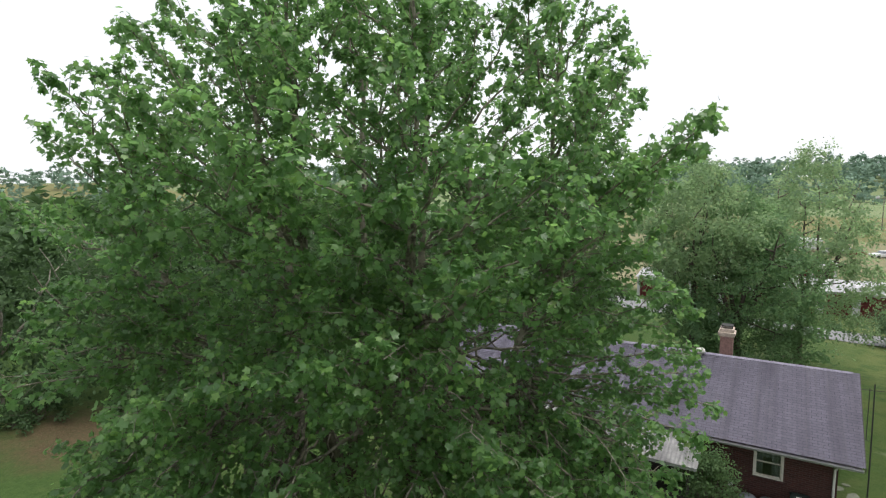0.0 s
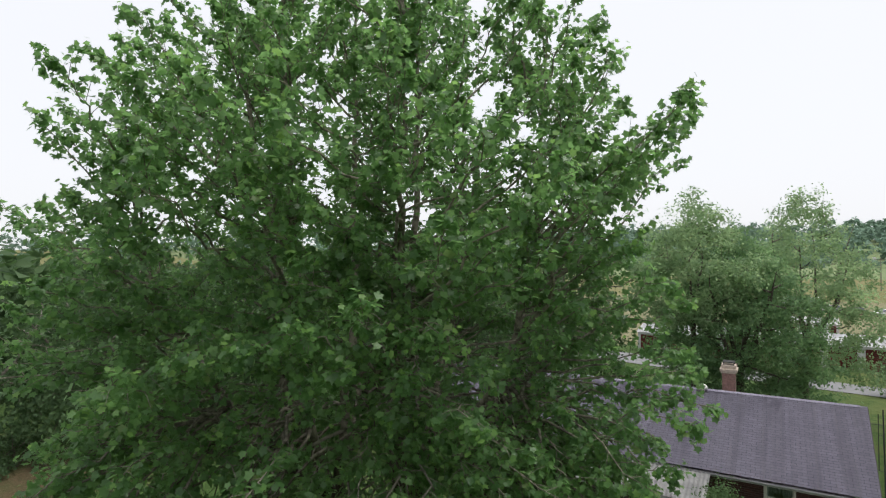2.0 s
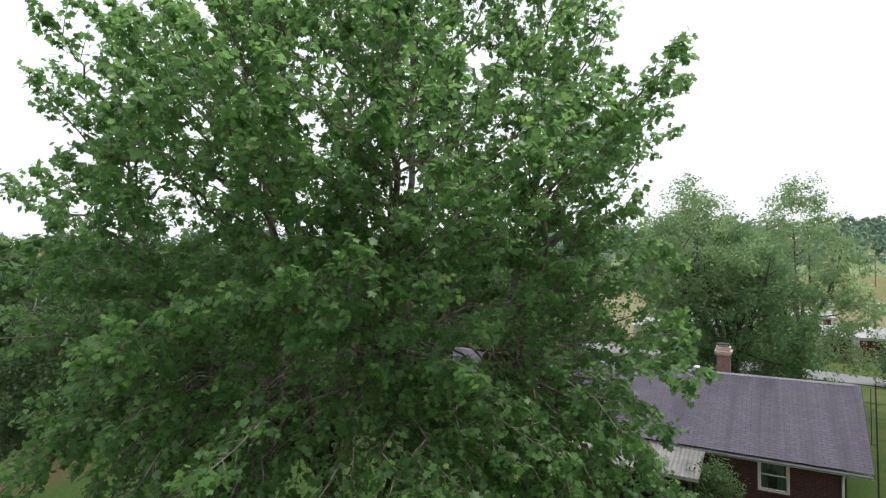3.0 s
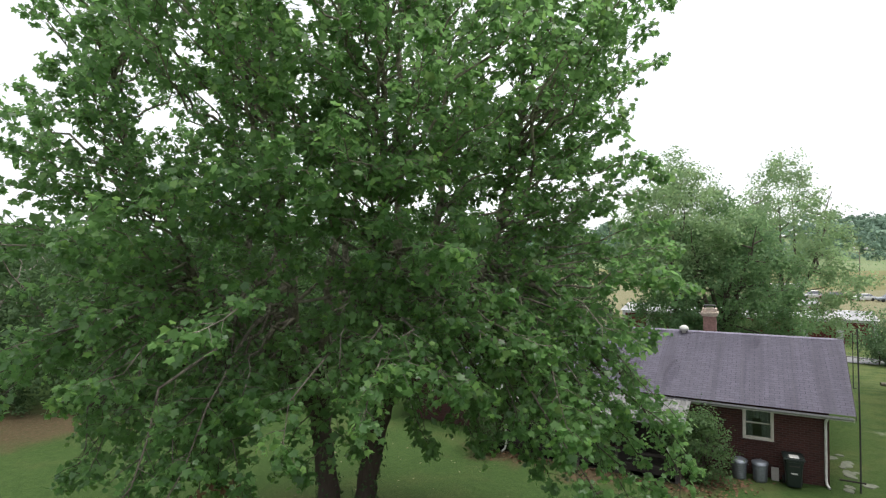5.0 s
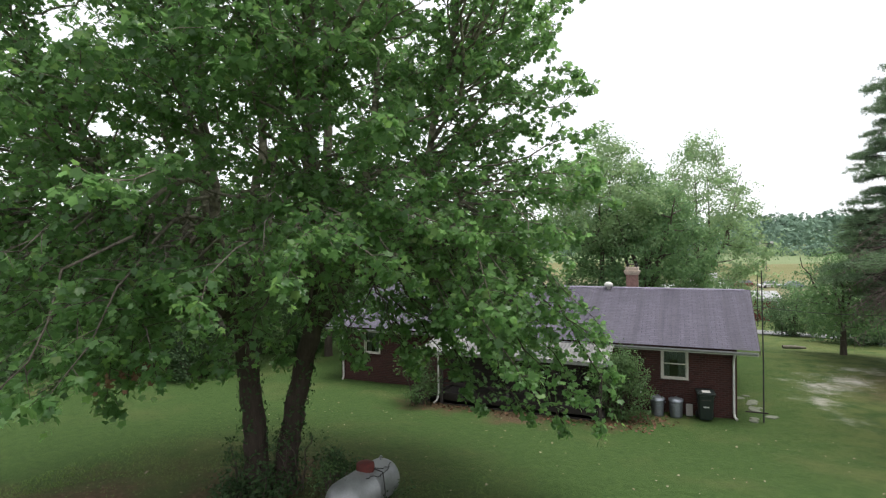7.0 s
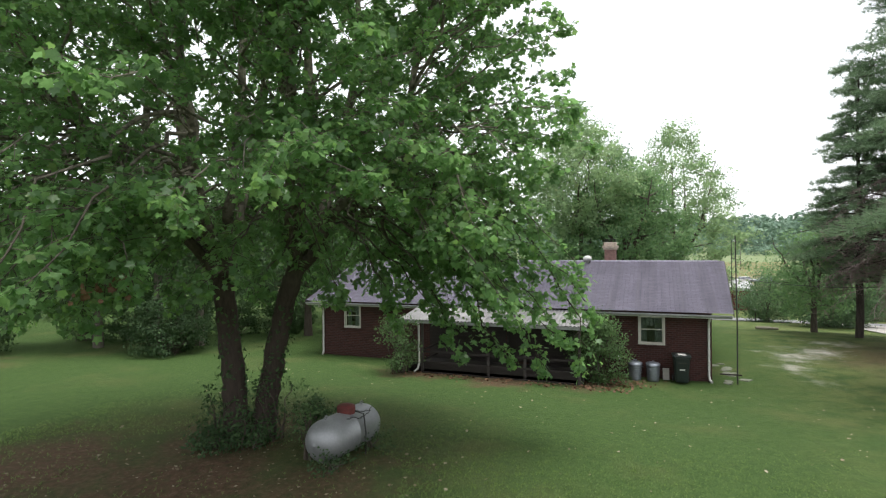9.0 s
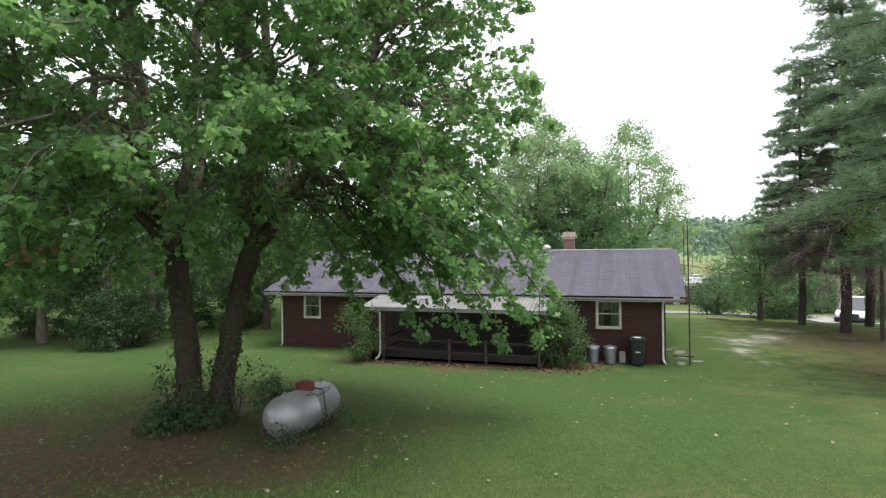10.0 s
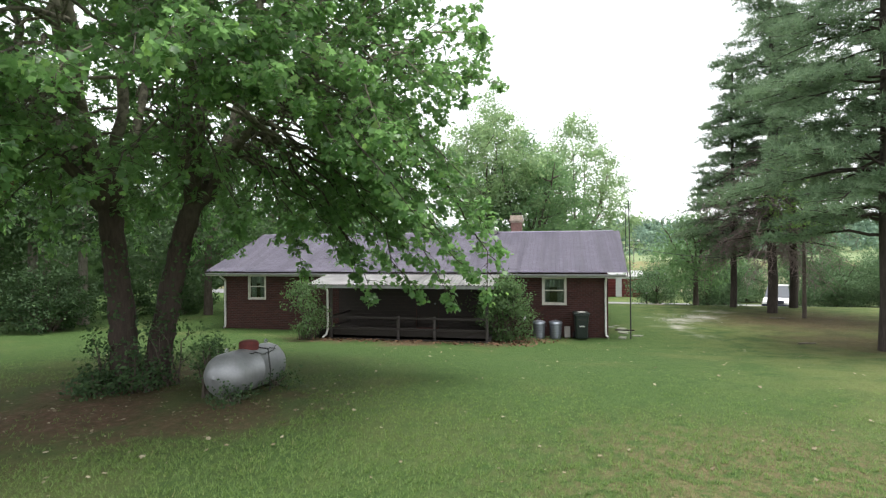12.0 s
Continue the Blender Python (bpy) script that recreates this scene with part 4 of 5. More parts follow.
def tree_limbs(tubes, leaders, clumps, rng, r0=0.07, minz=0.0):
    """Joins the clumps to the leaders as a branching tree: each grows from the nearest point that lies inside and below it."""
    dense = []
    for line, _ in leaders:
        line = np.asarray(line, float)
        u = np.linspace(0, len(line) - 1, 30)
        dense.append(np.stack([np.interp(u, range(len(line)), line[:, k]) for k in range(3)], -1))
    stem = np.concatenate(dense)
    stem = stem[stem[:, 2] > minz]
    centres = np.array([c[:3] for c in clumps])
    reach = np.array([np.linalg.norm(stem - c, axis=1).min() for c in centres])
    nodes, rad = [p for p in stem], [r0 * 1.2] * len(stem)
    for i in np.argsort(reach):
        c = centres[i]
        P = np.array(nodes)
        flat = np.hypot(P[:, 0] - c[0], P[:, 1] - c[1])
        cost = np.linalg.norm(P - c, axis=1) + 0.8 * np.maximum(0, P[:, 2] - c[2] + 0.35 * flat)
        k = int(np.argmin(cost))
        r = max(0.014, rad[k] * 0.68)
        line = bend(P[k], c, (0, 0, -0.06), rng, 7, 0.06)
        tubes.add(line, np.linspace(r, r * 0.55, 7))
        nodes += [line[3], line[5], c]
        rad += [r * 0.85, r * 0.7, r * 0.6]


def twig_tubes(tubes, twigs, rng, share, r=0.008):
    for c, ps in twigs:
        for p in ps[rng.random(len(ps)) < share]:
            q = c + (p - c) * 0.3 + rng.normal(0, 0.22, 3)
            tubes.add(bend(q, p, (0, 0, 0.08), rng, 4, 0.1), [r, r * 0.8, r * 0.6, r * 0.3], 3)


# the great sycamore
syc = thing("sycamore_tree", "tall twin-trunked sycamore with dense green lobed leaves", "tree")
trunks = [
    ([(-10.12, 9.80, 0.2), (-10.16, 9.78, 1.2), (-10.20, 9.66, 2.6), (-10.28, 9.52, 4.2)], [0.36, 0.27, 0.24, 0.22]),
    ([(-9.80, 10.15, 0.2), (-9.68, 10.20, 1.2), (-9.40, 10.25, 2.6), (-9.00, 10.30, 4.2)], [0.35, 0.26, 0.23, 0.21]),
]
FORK_L, FORK_R = (-10.28, 9.52, 4.1), (-9.00, 10.30, 4.1)
leaders = [
    ([FORK_L, (-10.7, 9.2, 6.0), (-11.1, 8.8, 9.0), (-11.5, 8.3, 12.5), (-11.7, 8.0, 15.4)], [0.20, 0.13, 0.095, 0.06, 0.025]),
    ([FORK_L, (-10.2, 8.7, 6.2), (-9.9, 8.0, 9.0), (-9.6, 7.5, 12.0), (-9.4, 7.2, 15.8)], [0.17, 0.12, 0.09, 0.06, 0.025]),
    ([FORK_R, (-8.7, 10.2, 6.0), (-8.4, 10.1, 9.0), (-8.2, 9.9, 12.5), (-8.1, 9.8, 16.4)], [0.20, 0.13, 0.095, 0.06, 0.025]),
    ([FORK_R, (-8.0, 10.8, 5.8), (-6.6, 11.3, 7.6), (-6.0, 11.5, 10.5), (-5.7, 11.5, 15.4)], [0.15, 0.11, 0.085, 0.06, 0.025]),
    ([FORK_L, (-11.6, 9.9, 5.6), (-13.2, 10.3, 7.4), (-14.0, 10.4, 10.2), (-14.3, 10.3, 13.4)], [0.16, 0.13, 0.10, 0.07, 0.025]),
    ([FORK_R, (-8.8, 11.6, 6.2), (-8.8, 12.8, 9.2), (-8.9, 13.4, 14.0)], [0.17, 0.13, 0.10, 0.025]),
    ([FORK_L, (-10.0, 9.5, 6.4), (-9.8, 9.7, 9.5), (-9.9, 9.9, 13.0), (-10.0, 10.0, 16.6)], [0.14, 0.11, 0.085, 0.055, 0.025]),
    ([FORK_R, (-8.5, 9.6, 6.0), (-7.8, 8.7, 8.6), (-7.2, 8.0, 11.6), (-6.9, 7.6, 15.4)], [0.14, 0.11, 0.085, 0.055, 0.025]),
    ([FORK_L, (-10.9, 8.6, 5.6), (-12.0, 7.4, 7.6), (-12.9, 6.6, 10.0), (-13.2, 6.3, 12.6)], [0.13, 0.10, 0.08, 0.05, 0.02]),
    ([FORK_L, (-10.6, 10.6, 6.0), (-11.2, 11.8, 8.6), (-11.5, 12.6, 11.6), (-11.6, 12.9, 14.6)], [0.13, 0.10, 0.08, 0.05, 0.02]),
]


def resampled(line, n):
    line = np.asarray(line, float)
    u = np.linspace(0, len(line) - 1, n)
    return np.stack([np.interp(u, range(len(line)), line[:, k]) for k in range(3)], -1)


for line, rad in trunks:
    t = Tubes(18)
    pl = resampled(line, 22)
    pl[1:-1] += rng.normal(0, 0.014, (20, 3))
    t.add(pl, np.interp(np.linspace(0, len(rad) - 1, 22), range(len(rad)), rad) * (1 + 0.05 * np.sin(np.arange(22) * 2.3)))
    t.mesh("trunk", SYC_BARK, syc, "dark flaking bark trunk")
stems = []
for line, rad in leaders:
    t = Tubes(10)
    pl = resampled(line, 24)
    pl[1:-1] += rng.normal(0, 0.045, (22, 3))
    t.add(pl, np.interp(np.linspace(0, len(rad) - 1, 24), range(len(rad)), rad))
    t.mesh("limb", SYC_BARK, syc)
    stems.append(resampled(pl, 60))
STEM = np.concatenate(stems)

PROFILE_Z = [2.4, 3.6, 5.0, 7.0, 9.0, 11.0, 12.8, 13.8, 14.8, 15.8, 16.6]
PROFILE_K = [0.80, 0.95, 1.0, 1.0, 1.03, 1.03, 1.02, 0.90, 0.80, 0.62, 0.34]
SYC_CROWN = np.array((-8.9, 9.9))


def crown_reach(a, z):
    """How far the crown reaches toward the angle a at the height z."""
    R = 5.35 + (0.55 + 0.5 * math.exp(-((z - 4.4) / 1.4) ** 2) + 0.6 * math.exp(-((z - 7.4) / 1.8) ** 2) + 1.5 * math.exp(-((z - 12.4) / 1.1) ** 2)) * max(0.0, math.cos(a - radians(20))) ** 2 + 2.9 * max(0.0, math.cos(a - radians(216))) ** 3 * float(np.interp(z, [8.4, 9.0, 9.9, 10.3, 11.2, 12.2], [1, 0.6, 0.6, 0.95, 0.9, 0.62])) * min(1.0, 0.45 + max(0.0, z - 4.0) * 0.25) + 0.9 * max(0.0, math.cos(a - radians(275))) ** 2 * (z < 7.2)
    return R * np.interp(z, PROFILE_Z, PROFILE_K) * (1 + 0.06 * math.sin(3 * a + z * 0.9) + 0.05 * math.sin(7 * a - z * 1.7))


def crown_foot(a):
    """The crown's lower edge: high over the lawn in front, hanging low toward the house and at the wood's side."""
    house_side = max(0.0, math.cos(a - radians(45))) ** 0.7
    wood_side = max(0.0, math.cos(a - radians(225))) ** 1.2
    far_side = max(0.0, math.cos(a - radians(140)))
    front = max(0.0, math.cos(a - radians(312))) ** 4
    return 4.7 + 0.9 * front - 1.9 * house_side - 0.3 * wood_side - 1.1 * far_side


UP = np.array([0, 0, 1.0])
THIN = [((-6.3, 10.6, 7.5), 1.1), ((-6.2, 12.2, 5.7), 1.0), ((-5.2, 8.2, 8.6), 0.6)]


def bough_tips(n, rng):
    """Ends of the boughs: most near the crown's outside, kept apart from one another, with an open cleft toward the house."""
    got = []
    for _ in range(60000):
        if len(got) >= n:
            break
        z, a = rng.uniform(2.9, 16.5), rng.uniform(0, 2 * math.pi)
        if z < crown_foot(a):
            continue
        k = rng.uniform(0.06, 1.0) ** 0.45
        rr = max(0.2, crown_reach(a, z) - 0.30) * k
        c = np.array([SYC_CROWN[0] + rr * math.cos(a), SYC_CROWN[1] + rr * math.sin(a), z])
        if k < (0.66 if z < 5.2 else 0.44 if z < 11 else 0.32):
            continue
        cleft = (c[0] + 6.75) * 0.89 + (c[1] - 10.2) * 0.45
        if z > 12.2 and abs(cleft) < 0.40:
            continue
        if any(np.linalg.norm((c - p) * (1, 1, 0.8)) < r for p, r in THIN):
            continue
        if all((c[0] - g[0]) ** 2 + (c[1] - g[1]) ** 2 + 2.2 * (c[2] - g[2]) ** 2 > 0.41 for g in got):
            got.append(c)
    return got


class Leaves:
    """Collects leaves: places, normals, tips, sizes and ages."""

    def __init__(self):
        self.rows = [[], [], [], [], []]

    def add(self, *cols):
        for r, c in zip(self.rows, cols):
            r.append(c)

    def all(self):
        return [np.concatenate(r) for r in self.rows]


def leafy_bough(tip, rng, wood, twigs, leaves):
    """A bough from the nearest leader to its tip, with side twigs lying in a loose layer and leaves drooping from them."""
    flat = np.hypot(STEM[:, 0] - tip[0], STEM[:, 1] - tip[1])
    rise = np.interp(tip[2], [2.5, 4.5, 6.0, 8.0, 11.0, 16.0], [-0.9, -0.45, -0.1, 0.25, 0.55, 1.1])
    want = tip[2] - rise * flat
    cost = flat + 1.3 * np.abs(STEM[:, 2] - want) + 4.0 * np.maximum(0, rng.uniform(5.2, 7.4) - STEM[:, 2]) + rng.normal(0, 0.5, len(STEM))
    root = STEM[int(np.argmin(cost))]
    L = float(np.linalg.norm(tip - root)) + 1e-6
    sag = np.interp(tip[2], [2.5, 5.0, 9.0, 16.0], [0.30, 0.16, 0.02, -0.08])
    line = bend(root, tip, (rng.normal(0, 0.10), rng.normal(0, 0.10), sag), rng, 10, 0.14)
    wood.add(line, np.linspace(0.009 + 0.0075 * L, 0.006, 10))
    reach = min(L * 0.9, 1.0 + 0.25 * L)
    upright = np.interp(tip[2], [6.0, 11.0, 15.0], [0.0, 0.35, 0.75])
    n = max(5, int(2.0 + reach * 5.6))
    for i in range(n + 2):
        s = 1.0 - (reach / L) * (i / n) if i < n else 1.0
        q = np.array([np.interp(s * 9, range(10), line[:, k]) for k in range(3)])
        d = unit(np.array([np.interp(min(s + 0.05, 1) * 9, range(10), line[:, k]) - np.interp((s - 0.08) * 9, range(10), line[:, k]) for k in range(3)]))
        side = unit(np.cross(d, UP)) * (1 if i % 2 else -1)
        l2 = rng.uniform(0.32, 0.66) * (0.65 + 0.55 * min(1.0, (1 - s) * L / 1.1))
        aim = unit(d * rng.uniform(0.5, 1.1) + side * rng.uniform(0.5, 1.1) * (i < n) + UP * (rng.normal(-0.12, 0.5) + 0.9 * upright))
        e = q + aim * l2
        twigs.add([q, (q + e) / 2 + UP * 0.03, e], [0.008, 0.006, 0.003])
        m = int(rng.integers(10, 17))
        w = rng.uniform(0.05, 1.0, (m, 1)) ** 0.7
        out = unit(rng.normal(0, 1, (m, 3)) * (1, 1, 0.8) + aim * 0.7)
        place = q + (e - q) * w + out * rng.uniform(0.05, 0.17, (m, 1)) - UP * rng.uniform(0.0, 0.10, (m, 1)) * (1 - upright)
        face = UP * (0.72 - 0.25 * upright) + out * (0.55 + 0.2 * upright) + rng.normal(0, 0.58, (m, 3))
        droop = out - UP * rng.uniform(0.1, 0.7, (m, 1))
        leaves.add(place, face, droop, rng.uniform(0.09, 0.185, m) * (1.12 - 0.35 * w[:, 0]), w[:, 0] * (0.72 + 0.3 * s) + rng.normal(0, 0.07, m))


rng = np.random.default_rng(11)
tips_at = bough_tips(740, rng)
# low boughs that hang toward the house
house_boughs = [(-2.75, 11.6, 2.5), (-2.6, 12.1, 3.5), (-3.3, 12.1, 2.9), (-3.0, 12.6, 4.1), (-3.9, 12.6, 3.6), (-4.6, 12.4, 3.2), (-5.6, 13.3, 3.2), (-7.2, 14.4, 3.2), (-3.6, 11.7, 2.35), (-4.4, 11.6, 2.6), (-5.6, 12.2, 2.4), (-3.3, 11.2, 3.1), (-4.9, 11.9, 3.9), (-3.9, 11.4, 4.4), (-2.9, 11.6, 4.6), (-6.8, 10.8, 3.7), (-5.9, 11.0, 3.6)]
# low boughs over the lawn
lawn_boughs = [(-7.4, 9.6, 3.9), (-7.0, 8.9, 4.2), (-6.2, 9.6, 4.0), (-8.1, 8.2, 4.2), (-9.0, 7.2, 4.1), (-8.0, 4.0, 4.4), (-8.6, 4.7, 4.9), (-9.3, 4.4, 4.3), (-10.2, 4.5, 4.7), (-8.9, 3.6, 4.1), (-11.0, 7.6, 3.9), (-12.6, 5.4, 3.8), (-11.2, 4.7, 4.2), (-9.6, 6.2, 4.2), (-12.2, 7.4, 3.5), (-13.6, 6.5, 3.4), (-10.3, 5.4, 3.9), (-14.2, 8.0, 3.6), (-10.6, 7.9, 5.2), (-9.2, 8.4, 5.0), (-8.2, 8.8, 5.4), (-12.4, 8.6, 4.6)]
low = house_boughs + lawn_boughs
for lo, hi, r0, r1, count in ((212, 300, 3.0, 5.0, 13), (10, 60, 3.4, 5.0, 5)):
    for _ in range(count):
        a, r = radians(rng.uniform(lo, hi)), rng.uniform(r0, r1)
        low.append((SYC_CROWN[0] + r * math.cos(a), SYC_CROWN[1] + r * math.sin(a), rng.uniform(3.9, 4.8)))
wood, twigs, foliage = Tubes(6), Tubes(3), Leaves()
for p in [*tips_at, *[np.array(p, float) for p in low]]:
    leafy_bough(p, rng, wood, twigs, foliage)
# short leafy sprouts up the stems
for line in stems:
    for q in line[rng.random(len(line)) < 0.5]:
        a, m = rng.uniform(0, 2 * math.pi), int(rng.integers(8, 16))
        out = np.array([math.cos(a), math.sin(a), 0.25])
        e = q + out * rng.uniform(0.3, 0.7)
        twigs.add([q, (q + e) / 2, e], [0.007, 0.006, 0.003])
        w = rng.uniform(0.2, 1.0, (m, 1))
        off = unit(rng.normal(0, 1, (m, 3)))
        foliage.add(q + (e - q) * w + off * 0.12, UP + off * 0.5 + rng.normal(0, 0.3, (m, 3)), off - UP * 0.4, rng.uniform(0.09, 0.16, m), w[:, 0] * 0.6)
tagged(wood.mesh("branchwork", SYC_BARK, syc, "pale mottled branches"), kind="stuff")
tagged(twigs.mesh("twigwork", SYC_BARK, syc), kind="stuff")
pos, nor, tips, sz, age = foliage.all()
# full lobed leaves on the open sides, plainer ones deep inside and at the back
rel = pos[:, :2] - SYC_CROWN
open_side = (rel @ np.array([0.64, -0.77]) > -0.5) & (np.hypot(rel[:, 0], rel[:, 1]) > 2.0)
young = age > 0.93
# the hanging leaves that come nearest the lawn's open side, each a leaf of its own
near = np.flatnonzero(open_side & ~young & (pos[:, 1] < 4.8))
near = near[np.argsort(pos[near, 1])][:280]
single = np.zeros(len(pos), bool)
single[near] = True
leaf_me = bpy.data.meshes.new("leaf")
leaf_me.from_pydata(STAR[0].tolist(), [], STAR[1].tolist())
leaf_me.materials.append(SINGLE_LEAF)
turns = leaf_frames(nor[near], rng, tips[near])
for i, k in enumerate(near):
    leaf = new("leaf", leaf_me)
    leaf.parent = syc
    leaf.matrix_basis = Matrix.Translation(pos[k]) @ Matrix(turns[i].tolist()).to_4x4() @ Matrix.Scale(float(sz[k]), 4)
for name, pick, shape, k, mat, label in (("crown", open_side & ~young & ~single, STAR, 1.0, SYC_LEAF, "dense crown of broad lobed green leaves"), ("inner_crown", ~open_side & ~young, OVAL, 1.35, SYC_LEAF, "inner crown of green leaves"),
                                         ("young_leaves", young & open_side, STAR, 0.95, YOUNG_LEAF, "light yellow-green leaves at the shoot tips"), ("young_leaves", young & ~open_side, OVAL, 1.2, YOUNG_LEAF, "light yellow-green leaves at the shoot tips")):
    tagged(leaf_mesh(name, pos[pick], nor[pick], sz[pick] * k, shape, mat, rng, syc, label, tips[pick]), kind="stuff")
# a few dead brown sprays
dead = [(-8.3, 5.5, 4.25, 0.11, 0.11, 0.09), (-8.6, 5.1, 4.2, 0.09, 0.09, 0.07)]
p2, n2, s2, _ = sprays(dead, 40, 6, rng, 0.14, 0.2, 0.2, (0.07, 0.12))
leaf_mesh("dead_leaves", p2, n2, s2, STAR, BROWN_LEAF, rng, syc, "hanging dead brown leaves")


def broadleaf(name, x, y, height, radius, base, label, leaf_mat, bark, seed, n_clumps=40, per=1.6, leaves=24, size=(0.12, 0.2), shape=OVAL, trunk_r=0.22, forks=4, lean=(0, 0), spread=0.3, top=0.75, group="", clump=(0.9, 1.5)):
    """A tree with a forked trunk and clumps filling an uneven crown from base to height."""
    r = np.random.default_rng(seed)
    z0 = on_land(x, y)
    tr = thing(name, label, "tree", group)
    fork = base + (height - base) * 0.12
    t = Tubes(10)
    lx, ly = lean
    t.add([(x, y, z0 - 0.15), (x + lx * 0.3, y + ly * 0.3, z0 + fork * 0.35), (x + lx * 0.6, y + ly * 0.6, z0 + fork * 0.7), (x + lx, y + ly, z0 + fork)], [trunk_r * 1.3, trunk_r, trunk_r * 0.9, trunk_r * 0.8])
    t.mesh("trunk", bark, tr)
    leads = []
    t = Tubes(7)
    for k in range(forks):
        a = 2 * math.pi * (k + r.uniform(-0.25, 0.25)) / forks
        q = radius * r.uniform(0.45, 0.85) if k else radius * 0.1
        zt = z0 + height * r.uniform(0.70, 0.84)
        line = bend((x + lx, y + ly, z0 + fork * 0.92), (x + lx + q * math.cos(a), y + ly + q * math.sin(a), zt), (0.1 * math.cos(a), 0.1 * math.sin(a), 0.0), r, 8, 0.08)
        leads.append((line, None))
        t.add(line, np.linspace(trunk_r * 0.6, 0.02, 8))
    cl = []
    tries = 0
    while len(cl) < n_clumps and tries < 20000:
        tries += 1
        u = r.uniform(0, 1)
        z = base + (height - base) * u
        R = radius * math.sin(math.pi * min(1, 0.18 + 0.82 * u) ** top) ** 0.7
        a = r.uniform(0, 2 * math.pi)
        s = r.uniform(*clump)
        rr = max(0.1, R - s * 0.6) * math.sqrt(r.uniform(0.2, 1))
        c = (x + lx + rr * math.cos(a) * (1 + 0.15 * math.sin(2 * a + seed)), y + ly + rr * math.sin(a), z0 + z - s * 0.3)
        if all(sum((c[i] - g[i]) ** 2 for i in range(3)) > (s * 0.95) ** 2 for g in cl):
            cl.append((*c, s, s, s * 0.7))
    tree_limbs(t, leads, cl, r, trunk_r * 0.28, minz=z0 + fork * 0.8)
    p, n, sz, tw = sprays(cl, per, leaves, r, spread, 0.6, 0.3, size, tumble=0.3)
    twig_tubes(t, tw, r, 0.18, 0.014)
    tagged(t.mesh("branchwork", bark, tr), kind="stuff")
    tagged(leaf_mesh("crown", p, n, sz, shape, leaf_mat, r, tr), kind="stuff")
    return tr


broadleaf("maple_tree", -5.7, 36.0, 13.8, 3.7, 6.4, "tall light green maple behind the house", MAPLE_LEAF, TREE_BARK, 21, 120, 4.2, 26, (0.14, 0.25), trunk_r=0.16, spread=0.24, clump=(0.5, 0.95))
broadleaf("maple_tree", -3.4, 38.6, 11.9, 5.4, 2.0, "wide dense green maple behind the house", BROAD_LEAF, TREE_BARK, 22, 230, 4.0, 26, (0.14, 0.25), trunk_r=0.28, forks=7, spread=0.24, clump=(0.55, 1.0))
broadleaf("maple_tree", 0.2, 44.3, 15.4, 5.6, 3.0, "tall airy maple with yellowing top and bare limbs", MAPLE_LEAF, TREE_BARK, 23, 180, 3.4, 24, (0.15, 0.26), trunk_r=0.22, forks=8, spread=0.24, clump=(0.5, 0.95))


def bush(name, x, y, r, h, label, seed, leaf_mat=SHRUB_LEAF, n=26, per=3.0, size=(0.07, 0.13), shape=OVAL, leaves=22):
    """A leafy shrub with stems from the ground."""
    g = np.random.default_rng(seed)
    z0 = on_land(x, y)
    b = thing(name, label, "shrub")
    cl = []
    for _ in range(n):
        a, u = g.uniform(0, 2 * math.pi), g.uniform(0.1, 1)
        rr = r * math.sqrt(g.uniform(0, 1)) * math.sqrt(max(0.05, 1 - (u - 0.35) ** 2 * 1.6)) * 0.82
        s = g.uniform(0.16, 0.26) * (r + h) / 2
        cl.append((x + rr * math.cos(a), y + rr * math.sin(a), z0 + h * u * 0.86, s, s, s * 0.8))
    t = Tubes(5)
    for c in cl:
        t.add(bend((x + g.normal(0, r * 0.12), y + g.normal(0, r * 0.12), z0 - 0.05), c[:3], (0, 0, 0.15), g, 6, 0.1), np.linspace(0.022, 0.006, 6))
    tagged(t.mesh("stemwork", TREE_BARK, b), kind="stuff")
    p, nn, sz, _ = sprays(cl, per, leaves, g, 0.13, 0.3, 0.3, size)
    keep = p[:, 2] > z0 + 0.02
    tagged(leaf_mesh("leaves", p[keep], nn[keep], sz[keep], shape, leaf_mat, g, b), kind="stuff")
    return b


bush("shrub", -3.25, 20.2, 1.15, 2.45, "bushy green shrub beside the porch end", 31, LIGHT_SHRUB, per=12, n=52)
bush("shrub", -10.5, 18.95, 1.1, 2.3, "leafy shrub at porch corner with olive leaves", 32, LIGHT_SHRUB, per=8, n=28)
bush("shrub", -22.2, 18.9, 1.9, 3.0, "large rounded dark green shrub at lawn edge", 33, n=64, per=7, size=(0.09, 0.16))
bush("undergrowth", -10.15, 9.35, 0.75, 0.45, "dark ivy and weeds around the tree base", 34, per=6, n=20, size=(0.06, 0.12))
bush("undergrowth", -10.45, 9.5, 0.4, 1.3, "leafy suckers growing beside the trunk", 39, per=7, n=7, size=(0.06, 0.11), shape=OVAL, leaves=14)
bush("undergrowth", -9.5, 9.5, 0.65, 1.15, "leafy suckers growing beside the trunk", 35, per=6, n=8, size=(0.06, 0.11), shape=OVAL)
bush("undergrowth", -9.35, 10.1, 0.75, 1.75, "leafy suckers growing beside the trunk", 40, per=7, n=8, size=(0.06, 0.11), shape=OVAL, leaves=14)
bush("weeds", -7.95, 9.35, 0.28, 1.25, "thin arching weed stems over the tank", 44, LIGHT_SHRUB, per=6, n=9, size=(0.05, 0.10), leaves=10)
bush("undergrowth", -8.6, 10.6, 0.55, 1.0, "thin leafy saplings behind the tank", 36, per=12, n=10, size=(0.07, 0.12))

